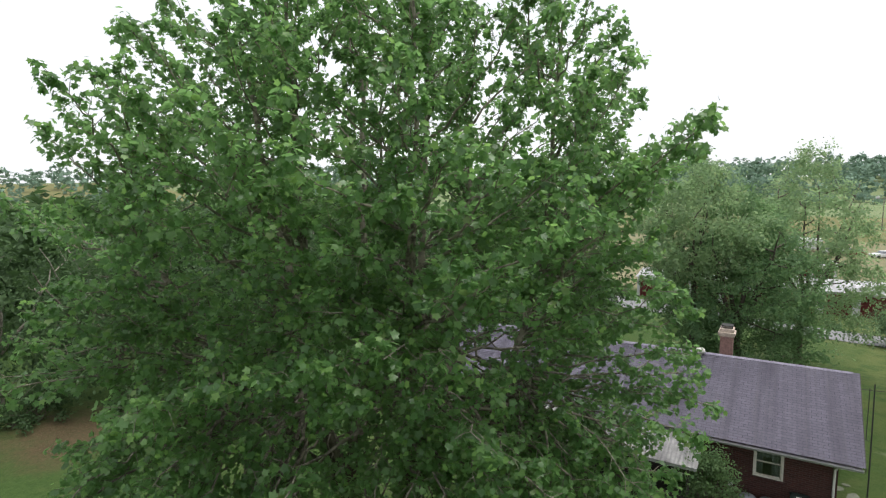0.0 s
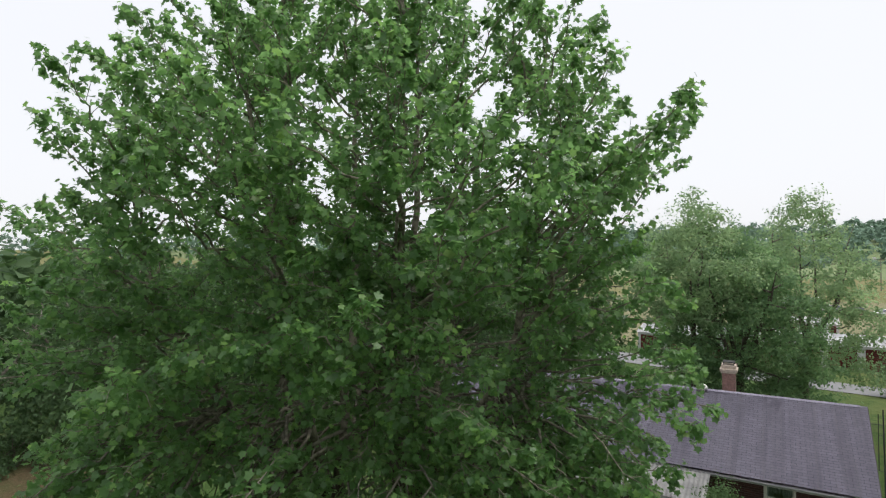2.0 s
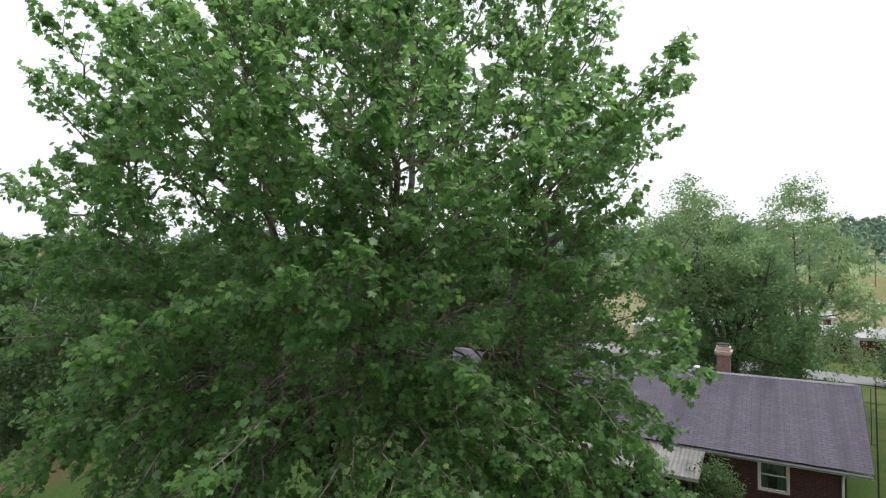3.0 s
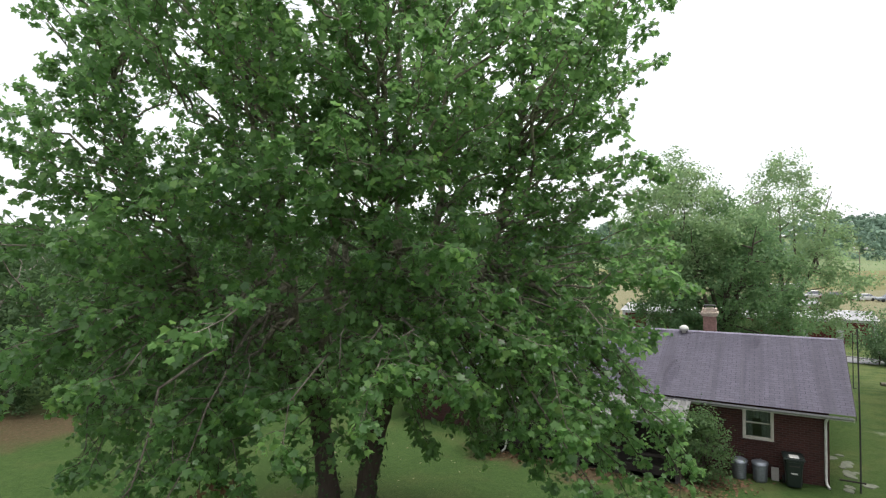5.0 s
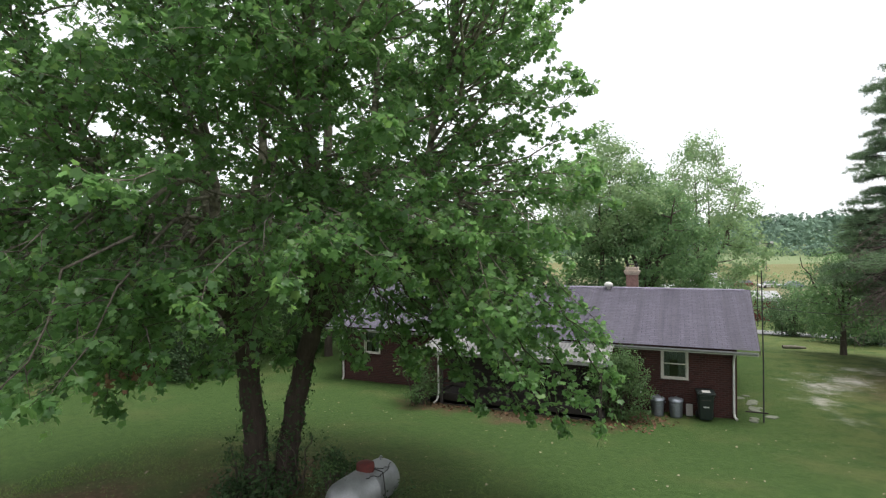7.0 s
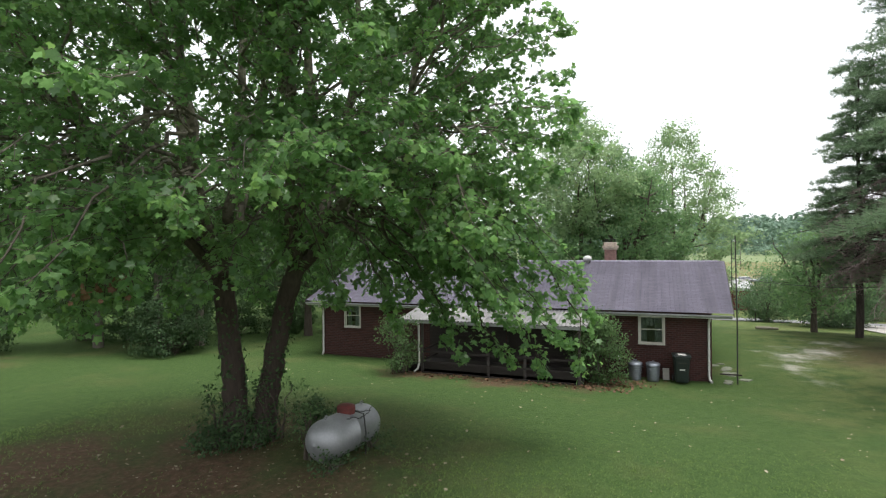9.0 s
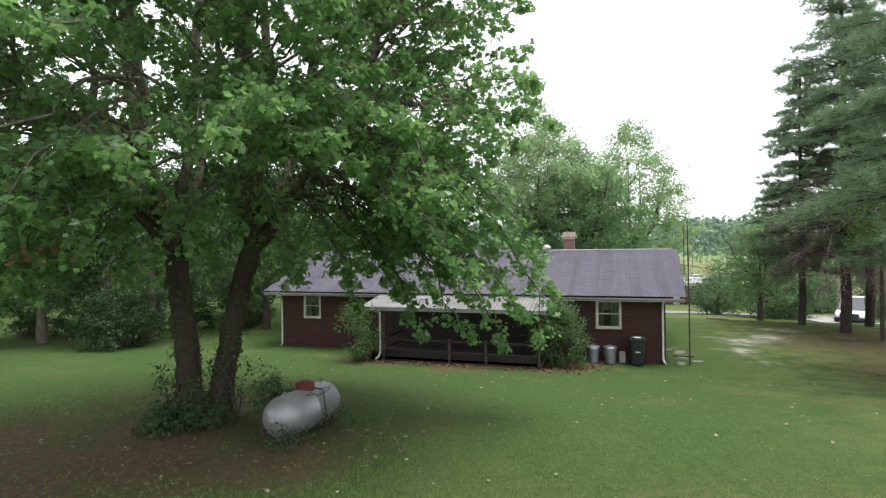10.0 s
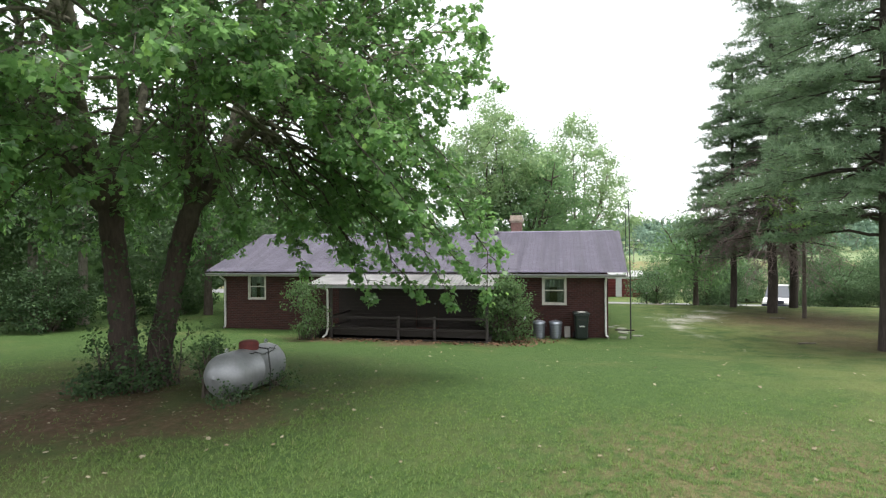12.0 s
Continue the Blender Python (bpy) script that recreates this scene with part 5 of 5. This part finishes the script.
bush("weeds", -7.15, 9.0, 0.5, 0.35, "low weeds and leaves beside the tank", 37, per=8, n=7, size=(0.05, 0.09))
bush("weeds", -7.0, 10.3, 0.55, 0.45, "low weeds and leaves beside the tank", 38, per=8, n=8, size=(0.05, 0.09))

# climbing leaves on the twin trunks
p_all, n_all = [], []
for line, rad in trunks:
    line = np.array(line)
    u = rng.uniform(0, 2.6, 420)
    c = np.stack([np.interp(u, range(len(line)), line[:, k]) for k in range(3)], -1)
    a = rng.uniform(0, 2 * math.pi, 420)
    out = np.stack([np.cos(a), np.sin(a), 0 * a], -1)
    k = rng.random(420)[:, None]
    p_all.append(c + out * (np.interp(u, range(len(rad)), rad)[:, None] + 0.02 + 0.16 * k ** 3))
    n_all.append(out + rng.normal(0, 0.4, (420, 3)))
vine = leaf_mesh("climbing_vine", np.concatenate(p_all), np.concatenate(n_all), rng.uniform(0.07, 0.13, 840), OVAL, SHRUB_LEAF, rng, syc, "leafy vine on the trunks")
tagged(vine, kind="stuff")

# woods on the far side of the lawn
WOODS = [(-19.3, 25.6, 10.0, 3.6), (-24.6, 20.4, 10.5, 3.6), (-22.7, 21.2, 10.0, 3.2), (-27.0, 19.0, 9.5, 3.8), (-31.0, 15.0, 9.0, 4.0), (-35.0, 11.0, 9.5, 4.2), (-33.0, 6.5, 9.0, 3.8), (-24.0, 29.5, 10.5, 4.0),
         (-18.5, 33.5, 10.5, 4.0), (-30.0, 26.0, 10.5, 4.4), (-13.0, 37.5, 11.0, 4.0), (-38.0, 18.0, 11.0, 4.6), (-27.0, 36.0, 11.0, 4.6), (-36.0, 2.0, 9.0, 4.2)]
for k, (x, y, h, r) in enumerate(WOODS):
    broadleaf("woodland_tree", x, y, h, r, 4.4 if k in (1, 2) else 1.6 if k % 3 else 2.6, "leafy woodland tree with pale trunk at lawn edge", WOOD_LEAF, PALE_BARK if k % 2 or k == 2 else TREE_BARK, 50 + k, 40, 1.7, 22, (0.17, 0.3), trunk_r=0.2, forks=4, spread=0.36, group="woodland trees", clump=(0.9, 1.5))
for k, (x, y, r, h) in enumerate(((-28.5, 14.5, 1.6, 2.0), (-31.5, 11.0, 1.8, 2.2), (-26.5, 24.0, 1.5, 1.8), (-21.5, 27.5, 1.4, 1.6), (-30.0, 20.5, 1.8, 2.2), (-25.4, 23.4, 1.5, 2.2), (-23.3, 24.4, 1.4, 2.0), (-21.2, 25.6, 1.3, 1.9), (-27.6, 21.4, 1.6, 2.4), (-18.2, 27.5, 1.3, 1.8))):
    bush("thicket_bush", x, y, r, h, "dark thicket bush at the wood's edge", 80 + k, WOOD_LEAF, n=30, per=4.0, size=(0.12, 0.2))


# ---- pines ----
def pine(name, x, y, height, spread, label, seed, first=2.2, dead=False, dense=1.0, trunk_r=0.24, tuft=(0.22, 0.37)):
    g = np.random.default_rng(seed)
    z0 = on_land(x, y)
    tr = thing(name, label, "tree", "pines by the drive")
    t = Tubes(10)
    zs = np.linspace(0, height, 12)
    t.add(np.stack([x + 0.05 * np.sin(zs), y + 0.05 * np.cos(zs * 0.8), z0 - 0.15 + zs], -1), np.linspace(trunk_r * 1.15, 0.03, 12))
    t.mesh("trunk", PINE_BARK, tr)
    t = Tubes(5)
    pos, nor = [], []
    z = first
    while z < height - 0.3:
        u = (z - first) / (height - first)
        L0 = spread * (1 - u) ** 0.62 * (0.65 + 0.35 * min(1, u * 5 + 0.3)) * (0.86 + 0.22 * math.sin(z * 2.3 + seed))
        for _ in range(2):
            a = g.uniform(0, 2 * math.pi)
            L = L0 * g.uniform(0.42, 1.10)
            tip = np.array([x + L * math.cos(a), y + L * math.sin(a), z0 + max(min(z, 2.6), z + L * g.uniform(-0.30, 0.22))])
            line = bend((x, y, z0 + z), tip, (0, 0, 0.10), g, 8, 0.08)
            t.add(line, np.linspace(0.045 * (1 - u) + 0.02, 0.008, 8))
            side = np.array([-math.sin(a), math.cos(a), 0])
            for s in np.linspace(0.3, 1.0, max(4, int(L * 3.2))):
                q = np.array([np.interp(s * 7, range(8), line[:, k]) for k in range(3)])
                for sg in (-1, 1):
                    l2 = (L * 0.30 * (1.15 - s) + 0.25) * min(1.0, L)
                    e = q + side * sg * l2 * g.uniform(0.6, 1.1) + np.array([math.cos(a), math.sin(a), g.uniform(-0.5, 0.3)]) * l2 * 0.7
                    t.add([q, (q + e) / 2 + [0, 0, 0.02], e], [0.012, 0.009, 0.004], 3)
                    m = int(11 * dense * (l2 + 0.3)) + 2
                    w = g.uniform(0.2, 1.05, (m, 1))
                    pp = q + (e - q) * w + g.normal(0, 0.06, (m, 3))
                    if dead and u < 0.34 and g.random() < 0.8:
                        continue
                    pos.append(pp)
                    nor.append(np.tile(unit(e - q) + [0, 0, 0.5], (m, 1)) + g.normal(0, 0.35, (m, 3)))
        z += g.uniform(0.14, 0.26)
    tagged(t.mesh("branchwork", PINE_BARK, tr, "bare grey lower branches" if dead else ""), kind="stuff")
    p, n = np.concatenate(pos), np.concatenate(nor)
    tagged(leaf_mesh("needles", p, n, g.uniform(*tuft, len(p)), TUFT, NEEDLE, g, tr), kind="stuff")
    return tr


pine("pine_tree", 9.3, 20.4, 20.0, 5.9, "large spreading pine with dark needles beside lawn", 101, 3.8, dense=0.75, trunk_r=0.24)
pine("pine_tree", 9.9, 32.0, 19.5, 4.9, "tall pine with bare dead lower branches", 102, 3.6, True, 0.85, 0.22)
pine("pine_tree", 8.8, 34.8, 14.4, 4.3, "drooping green pine on the edge of the lawn", 103, 3.0, False, 0.8, 0.17)
pine("pine_tree", 11.9, 34.6, 17.5, 4.8, "tall pine trunk beside the gravel drive", 104, 3.8, True, 0.75, 0.2)
broadleaf("light_tree", 7.4, 37.6, 6.8, 3.0, 1.7, "light green broadleaf tree at the far lawn edge", BROAD_LEAF, TREE_BARK, 105, 36, 3.0, 24, (0.14, 0.24), trunk_r=0.15, spread=0.3, clump=(0.7, 1.2))
pine("pine_tree", 14.6, 29.0, 16.0, 5.2, "tall dark pine in the grove", 106, 4.6, False, 0.5, 0.24)
pine("pine_tree", 15.5, 22.5, 17.0, 5.6, "tall dark pine in the grove", 107, 4.6, False, 0.5, 0.24)


def dead_boughs(x, y, z0, z1, reach, n, seed, parent):
    """Grey leafless boughs that hang from the lower trunk, with fine side twigs."""
    g = np.random.default_rng(seed)
    t = Tubes(4)
    for _ in range(n):
        a, z, L = g.uniform(math.pi * 0.75, math.pi * 1.9), g.uniform(z0, z1), reach * g.uniform(0.5, 1.0)
        tip = np.array([x + L * math.cos(a), y + L * math.sin(a), z - L * g.uniform(0.2, 0.75)])
        line = bend((x, y, z), tip, (0, 0, 0.16), g, 9, 0.1)
        t.add(line, np.linspace(0.028, 0.007, 9))
        for q in line[2:]:
            for _ in range(5):
                e = q + g.normal(0, 0.32, 3) + [0, 0, -0.28]
                t.add(bend(q, e, (0, 0, 0.05), g, 4, 0.15), [0.010, 0.008, 0.006, 0.003], 3)
    return tagged(t.mesh("dead_boughwork", DEAD_TWIG, parent, "bare grey hanging boughs"), kind="stuff")


dead_boughs(9.9, 32.0, 3.0, 8.2, 3.8, 80, 141, bpy.data.objects["pine_tree.001"])
dead_boughs(11.9, 34.6, 3.0, 7.0, 3.0, 36, 142, bpy.data.objects["pine_tree.003"])
for k, (x, y, h, r) in enumerate(((11.4, 51.0, 8.0, 2.8), (13.2, 52.5, 7.5, 2.3), (8.2, 56.5, 4.8, 2.4), (21.5, 57.0, 8.5, 3.6), (27.0, 50.0, 9.0, 4.0), (25.0, 42.0, 9.5, 4.0), (22.4, 53.5, 5.0, 2.8), (27.0, 56.0, 5.5, 3.0), (18.5, 64.0, 5.0, 2.6))):
    broadleaf("roadside_tree", x, y, h, r, 0.5, "dense green roadside tree leafy to the ground", ROADSIDE_LEAF, TREE_BARK, 120 + k, 60, 3.4, 26, (0.12, 0.22), trunk_r=0.14, spread=0.30, top=0.9, group="roadside trees")

# ---- far things ----


def storage_shed(x0, x1, y0, y1, floor, eave, doors, label):
    s = thing("storage_shed", label, "storage building")
    ox = x0
    part("wall", boxes((x0, x1, y0 + 0.15, y0 + 0.3, floor - 0.6, eave), (x0, x1, y1 - 0.15, y1, floor - 0.6, eave), (x0, x0 + 0.15, y0 + 0.3, y1 - 0.15, floor - 0.6, eave), (x1 - 0.15, x1, y0 + 0.3, y1 - 0.15, floor - 0.6, eave)), SHED_WHITE, s)
    bm = bmesh.new()
    ym, rise = (y0 + y1) / 2, 0.55
    n = 60
    for a, b, za, zb in ((y0 - 0.2, ym, eave, eave + rise), (ym, y1 + 0.2, eave + rise, eave)):
        lo = [bm.verts.new((x0 - 0.2 + (x1 - x0 + 0.4) * i / n, a, za + 0.02 * (i % 2))) for i in range(n + 1)]
        hi = [bm.verts.new((x0 - 0.2 + (x1 - x0 + 0.4) * i / n, b, zb + 0.02 * (i % 2))) for i in range(n + 1)]
        for i in range(n):
            bm.faces.new((lo[i], lo[i + 1], hi[i + 1], hi[i]))
    bmesh.ops.solidify(bm, geom=bm.faces[:], thickness=0.03)
    part("roof", bm, SHED_WHITE, s, "white ribbed metal roof")
    w = (x1 - x0) / doors
    for k in range(doors):
        a, b = x0 + w * k + 0.35, x0 + w * (k + 1) - 0.35
        bm = bmesh.new()
        zt, m = eave - 0.3, 24
        rows = [[bm.verts.new((x, y0 + 0.09 + 0.03 * (j % 2), floor + (zt - floor) * j / m)) for x in (a, b)] for j in range(m + 1)]
        for lo, hi in zip(rows, rows[1:]):
            bm.faces.new((lo[0], lo[1], hi[1], hi[0]))
        bmesh.ops.solidify(bm, geom=bm.faces[:], thickness=0.02)
        part("roller_door", bm, RED_DOOR, s, "dark red roller door")
    return s


storage_shed(-16.0, 9.2, 70.0, 79.0, -2.5, 0.15, 8, "long white storage building with dark red roller doors")
storage_shed(-8.0, 6.5, 98.0, 106.0, -3.2, -0.9, 9, "white storage building with small red doors behind")


def car(x, y, turn, paint, label, length=4.5, width=1.8, height=1.45, kind="car"):
    z = on_land(x, y) + 0.06
    c = thing(kind, label, "car", at=(x, y, z), turn=turn)
    hl, hw = length / 2, width / 2
    bm = bmesh.new()
    stations = [(-hl, 0.45, 0.62, 0.86), (-hl * 0.93, 0.28, 0.74, 0.96), (-hl * 0.45, 0.24, 0.88, 1.0), (0, 0.24, 0.92, 1.0), (hl * 0.5, 0.24, 0.92, 1.0), (hl * 0.93, 0.28, 0.86, 0.97), (hl, 0.45, 0.72, 0.88)]
    rings = []
    for sx, z0, z1, k in stations:
        rings.append([bm.verts.new((sx, yy * hw * k, zz)) for yy, zz in ((-0.94, z0), (-1, (z0 + z1) / 2), (-0.93, z1), (0.93, z1), (1, (z0 + z1) / 2), (0.94, z0))])
    for a, b in zip(rings, rings[1:]):
        for k in range(6):
            bm.faces.new((a[k], b[k], b[(k + 1) % 6], a[(k + 1) % 6]))
    bm.faces.new(rings[0])
    bm.faces.new(rings[-1][::-1])
    part("body", bm, paint, c)
    bm = bmesh.new()
    lo = [(-hl * 0.42, 0.90), (hl * 0.72, 0.92)]
    hi = [(-hl * 0.12, height), (hl * 0.50, height)]
    vs = []
    for (sx, zz), k in ((lo[0], 0.90), (lo[1], 0.90), (hi[1], 0.72), (hi[0], 0.72)):
        vs.append([bm.verts.new((sx, s * hw * k, zz)) for s in (-1, 1)])
    for i in range(4):
        a, b = vs[i], vs[(i + 1) % 4]
        bm.faces.new((a[0], b[0], b[1], a[1]))
    bm.faces.new([v[0] for v in vs][::-1])
    bm.faces.new([v[1] for v in vs])
    part("windscreen", bm, CAR_GLASS, c, "dark windows")
    bm = bmesh.new()
    box(bm, -hl * 0.13, hl * 0.51, -hw * 0.72, hw * 0.72, height - 0.01, height + 0.03, 0.012)
    part("roof", bm, paint, c)
    for sx in (-hl * 0.62, hl * 0.62):
        for s in (-1, 1):
            w = bmesh.new()
            lathe(w, [(0.05, -0.09), (0.27, -0.1), (0.32, -0.06), (0.32, 0.06), (0.27, 0.1), (0.05, 0.09)], 18, Matrix.Translation((sx, s * (hw - 0.11), 0.30)) @ Matrix.Rotation(radians(90), 4, "X"))
            part("wheel", w, BLACK, c)
    for s in (-1, 1):
        part("headlight", boxes((-hl * 0.965, -hl * 0.93, s * hw * 0.62 - 0.16, s * hw * 0.62 + 0.16, 0.60, 0.72), bevel=0.01), SHED_WHITE, c, "pale headlight")
    return c


truck = car(16.4, 49.4, 66, CAR_WHITE, "white pickup with dark grille parked on the drive", 5.2, 1.95, 1.8, "pickup_truck")
part("grille", boxes((-2.64, -2.55, -0.58, 0.58, 0.50, 0.78), bevel=0.02), CAR_DARK, truck, "dark blue grille")
part("bumper", boxes((-2.70, -2.58, -0.92, 0.92, 0.30, 0.48), bevel=0.03), CAR_DARK, truck, "dark bumper")
car(8.5, 138, 20, CAR_WHITE, "white car parked on the far lot", height=1.5)
car(12.0, 136, 25, CAR_RED, "dark maroon car parked on the far lot")
car(16.5, 134, 30, CAR_WHITE, "low white car parked on the far lot", height=1.3)
car(20.5, 133, 15, CAR_GREY, "grey sedan parked on the far lot")
camper = thing("camper", "white camper trailer parked on the far lot", "camper", at=(3.5, 140.0, on_land(3.5, 140)), turn=25)
bm = bmesh.new()
box(bm, -3.6, 3.6, -1.2, 1.2, 0.5, 2.9, 0.25)
part("body", bm, SHED_WHITE, camper)
part("window", boxes((-2.4, -1.2, -1.215, -1.195, 1.5, 2.1), (0.6, 1.9, -1.215, -1.195, 1.5, 2.1), bevel=0.004), CAR_GLASS, camper)
for s in (-0.5, 0.5):
    w = bmesh.new()
    lathe(w, [(0.05, -0.09), (0.3, -0.1), (0.34, 0.0), (0.3, 0.1), (0.05, 0.09)], 16, Matrix.Translation((s, -1.1, 0.34)) @ Matrix.Rotation(radians(90), 4, "X"))
    part("wheel", w, BLACK, camper)


def utility_pole(x, y, h, arm, label, lamps=False):
    u = thing("utility_pole", label, "utility pole", "utility poles", at=(x, y, on_land(x, y)))
    t = Tubes(8)
    t.add([(0, 0, -0.3), (0, 0, h * 0.5), (0, 0, h)], [0.16, 0.13, 0.10])
    t.mesh("pole", PALE_BARK, u)
    part("crossarm", boxes((-arm, arm, -0.06, 0.06, h - 0.7, h - 0.55)), GREY_WOOD, u)
    if lamps:
        for s in (-1, 1):
            part("flood_lamp", boxes((s * arm - 0.45, s * arm + 0.45, -0.3, 0.1, h - 0.55, h + 0.1), bevel=0.04), SHED_WHITE, u)
    return u


utility_pole(26.0, 210.0, 10.0, 1.6, "pale pole with twin flood lamps across field", True)
utility_pole(-12.0, 230.0, 10.0, 1.2, "thin pale pole across the field")
utility_pole(70.0, 190.0, 10.5, 1.2, "wooden power pole across the field")
utility_pole(-90.0, 250.0, 10.5, 1.2, "wooden power pole across the field")


def cable(p, q, sag, r, label):
    u = np.linspace(0, 1, 24)[:, None]
    line = np.array(p) * (1 - u) + np.array(q) * u
    line[:, 2] -= sag * 4 * (u * (1 - u))[:, 0]
    t = Tubes(4)
    t.add(line, [r] * 24)
    return tagged(t.mesh("overhead_cable", DARK_METAL), label, "cable")


for dz in (0.0, 0.9):
    cable((26.0, 210.0, on_land(26, 210) + 9.4 - dz), (70.0, 190.0, on_land(70, 190) + 9.9 - dz), 1.2, 0.035, "dark overhead power cable between far poles")
    cable((-12.0, 230.0, on_land(-12, 230) + 9.4 - dz), (26.0, 210.0, on_land(26, 210) + 9.4 - dz), 1.0, 0.035, "dark overhead power cable between far poles")
cable((1.30, 25.9, 3.6), (9.7, 32.0, 2.9), 0.25, 0.012, "thin pale service line from gable to pine")

mail = thing("mailbox", "small white mailbox on a post at the road", "mailbox", at=(7.2, 56.3, on_land(7.2, 56.3)))
part("post", boxes((-0.05, 0.05, -0.05, 0.05, -0.1, 1.0), bevel=0.006), GREY_WOOD, mail)
bm = bmesh.new()
box(bm, -0.12, 0.12, -0.26, 0.26, 1.0, 1.24, 0.05)
part("box", bm, SHED_WHITE, mail)

broadleaf("light_tree", 10.6, 29.9, 9.4, 2.2, 4.8, "light green broadleaf tree among the pines", LIGHT_LEAF, TREE_BARK, 131, 34, 3.0, 24, (0.12, 0.2), trunk_r=0.08, spread=0.26, clump=(0.45, 0.8))

# hedges and woods in the distance
g = np.random.default_rng(5)


def far_woods(name, rows, label, seed, size=(1.2, 2.4), per=0.5, leaves=14, mat=HAZED_LEAF):
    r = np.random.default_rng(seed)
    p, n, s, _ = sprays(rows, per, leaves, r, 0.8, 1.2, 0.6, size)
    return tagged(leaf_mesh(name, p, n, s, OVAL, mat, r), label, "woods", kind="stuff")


rows = []
for k in range(720):
    a = radians(g.uniform(-36, 22) if k < 520 else g.uniform(20, 72))
    d = 375 + 230 * g.uniform(0, 1) ** 0.8
    x, y = d * math.sin(-a), d * math.cos(a)
    h = g.uniform(9, 17)
    z = on_land(x, y)
    rows.append((x, y, z + h * 0.55, h * 0.42, h * 0.42, h * 0.5))
far_woods("far_woods", rows, "green woods on the far hills, haze painted into the leaf colour", 6, (2.0, 3.6), 0.10, 9)
rows = []
for k in range(300):
    d, a = g.uniform(48, 230), radians(g.uniform(20, 88))
    x, y = -d * math.sin(a), d * math.cos(a)
    if y > 60 and x > -40:
        continue
    h = g.uniform(7, 11)
    z = on_land(x, y)
    rows.append((x, y, z + h * 0.55, h * 0.40, h * 0.40, h * 0.5))
far_woods("middle_woods", rows, "deep green woods beyond the lawn", 16, (1.0, 1.9), 0.22, 12, WOOD_LEAF)
rows = []
for k in range(90):
    x = g.uniform(-180, 160)
    y = 345 + g.uniform(-10, 14) - x * 0.1
    h = g.uniform(3.5, 8)
    rows.append((x, y, on_land(x, y) + h * 0.45, h * 0.6, h * 0.5, h * 0.5))
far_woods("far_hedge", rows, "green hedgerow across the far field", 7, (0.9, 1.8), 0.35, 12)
rows = []
for k in range(46):
    x = g.uniform(-80, 70)
    y = 182 + g.uniform(-8, 8)
    h = g.uniform(1.0, 2.6)
    rows.append((x, y, on_land(x, y) + h * 0.35, h * 0.9, h * 0.8, h * 0.5))
far_woods("rough_scrub", rows, "low scrub along the edge of the field", 8, (0.4, 0.9), 0.8, 10, MAPLE_LEAF)

# ---- small things on the lawn ----
g = np.random.default_rng(14)
px_, py_ = np.concatenate([g.normal(5.5, 0.6, 420), g.normal(4.2, 0.35, 420)]), np.concatenate([g.normal(29.6, 0.8, 420), g.normal(27.4, 1.1, 420)])
pebble = np.stack([px_, py_, land(px_, py_) + 0.006], -1)
tagged(leaf_mesh("gravel_stones", pebble, np.tile([0, 0, 1.0], (840, 1)) + g.normal(0, 0.3, (840, 3)), g.uniform(0.02, 0.06, 840), OVAL, GRAVEL, g), "scattered pale gravel on worn lawn", "gravel", kind="stuff")
g = np.random.default_rng(9)
n = 92000
gxy = np.stack([g.uniform(-16, 8, n), 3.4 + 12 * g.random(n) ** 1.5], -1)
bare_at = [(-9.6, 7.6, 2.2), (-12.6, 7.2, 2.4), (-7.2, 8.6, 1.6), (-10.2, 9.6, 2.0), (-15.5, 5.4, 1.4)]
keep = np.ones(n, bool)
for bx, by, br in bare_at:
    d = np.hypot(gxy[:, 0] - bx, gxy[:, 1] - by)
    keep &= (d > br) | (g.random(n) < 0.12)
gxy = gxy[keep]
gp = np.stack([gxy[:, 0], gxy[:, 1], land(gxy[:, 0], gxy[:, 1]) - 0.004], -1)
tagged(leaf_mesh("grass_tufts", gp, np.tile([0, 0, 1.0], (len(gp), 1)) + g.normal(0, 0.12, (len(gp), 3)), g.uniform(0.035, 0.09, len(gp)) * (1 - 0.85 * smooth((gp[:, 1] - 7.0) / 8.0)) * (0.12 + 0.88 * smooth((gp[:, 1] - 3.4) / 2.0)) * (0.15 + 0.85 * smooth((8.0 - gp[:, 0]) / 2.5)), BLADES, GRASS_BLADE, g), "short mown grass blades", "grass", kind="stuff")
n = 620
lx, ly = np.concatenate([g.uniform(-16, 6, 400), g.normal(-8.6, 2.4, 220)]), np.concatenate([g.uniform(4, 20, 400), g.normal(8.8, 1.6, 220)])
lp = np.stack([lx, ly, land(lx, ly) + 0.03], -1)
tagged(leaf_mesh("fallen_leaves", lp, np.tile([0, 0, 1.0], (n, 1)) + g.normal(0, 0.25, (n, 3)), 0.03 + 0.06 * g.random(n) ** 2, STAR, DRY_LEAF, g), "scattered pale dry leaves on the lawn", "leaves", kind="stuff")
n = 700
lx = np.concatenate([g.uniform(-10.6, -2.0, 500), g.normal(-2.6, 0.6, 200)])
ly = np.concatenate([g.normal(19.1, 0.35, 500), g.normal(20.3, 0.4, 200)])
ok = ~((lx > PX0) & (lx < PX1) & (ly > PY - 0.1))
lx, ly = lx[ok], ly[ok]
lp = np.stack([lx, ly, land(lx, ly) + 0.03], -1)
tagged(leaf_mesh("leaf_litter", lp, np.tile([0, 0, 1.0], (len(lp), 1)) + g.normal(0, 0.4, (len(lp), 3)), g.uniform(0.06, 0.13, len(lp)), STAR, BROWN_LEAF, g), "brown leaf litter along the porch edge", "leaves", kind="stuff")
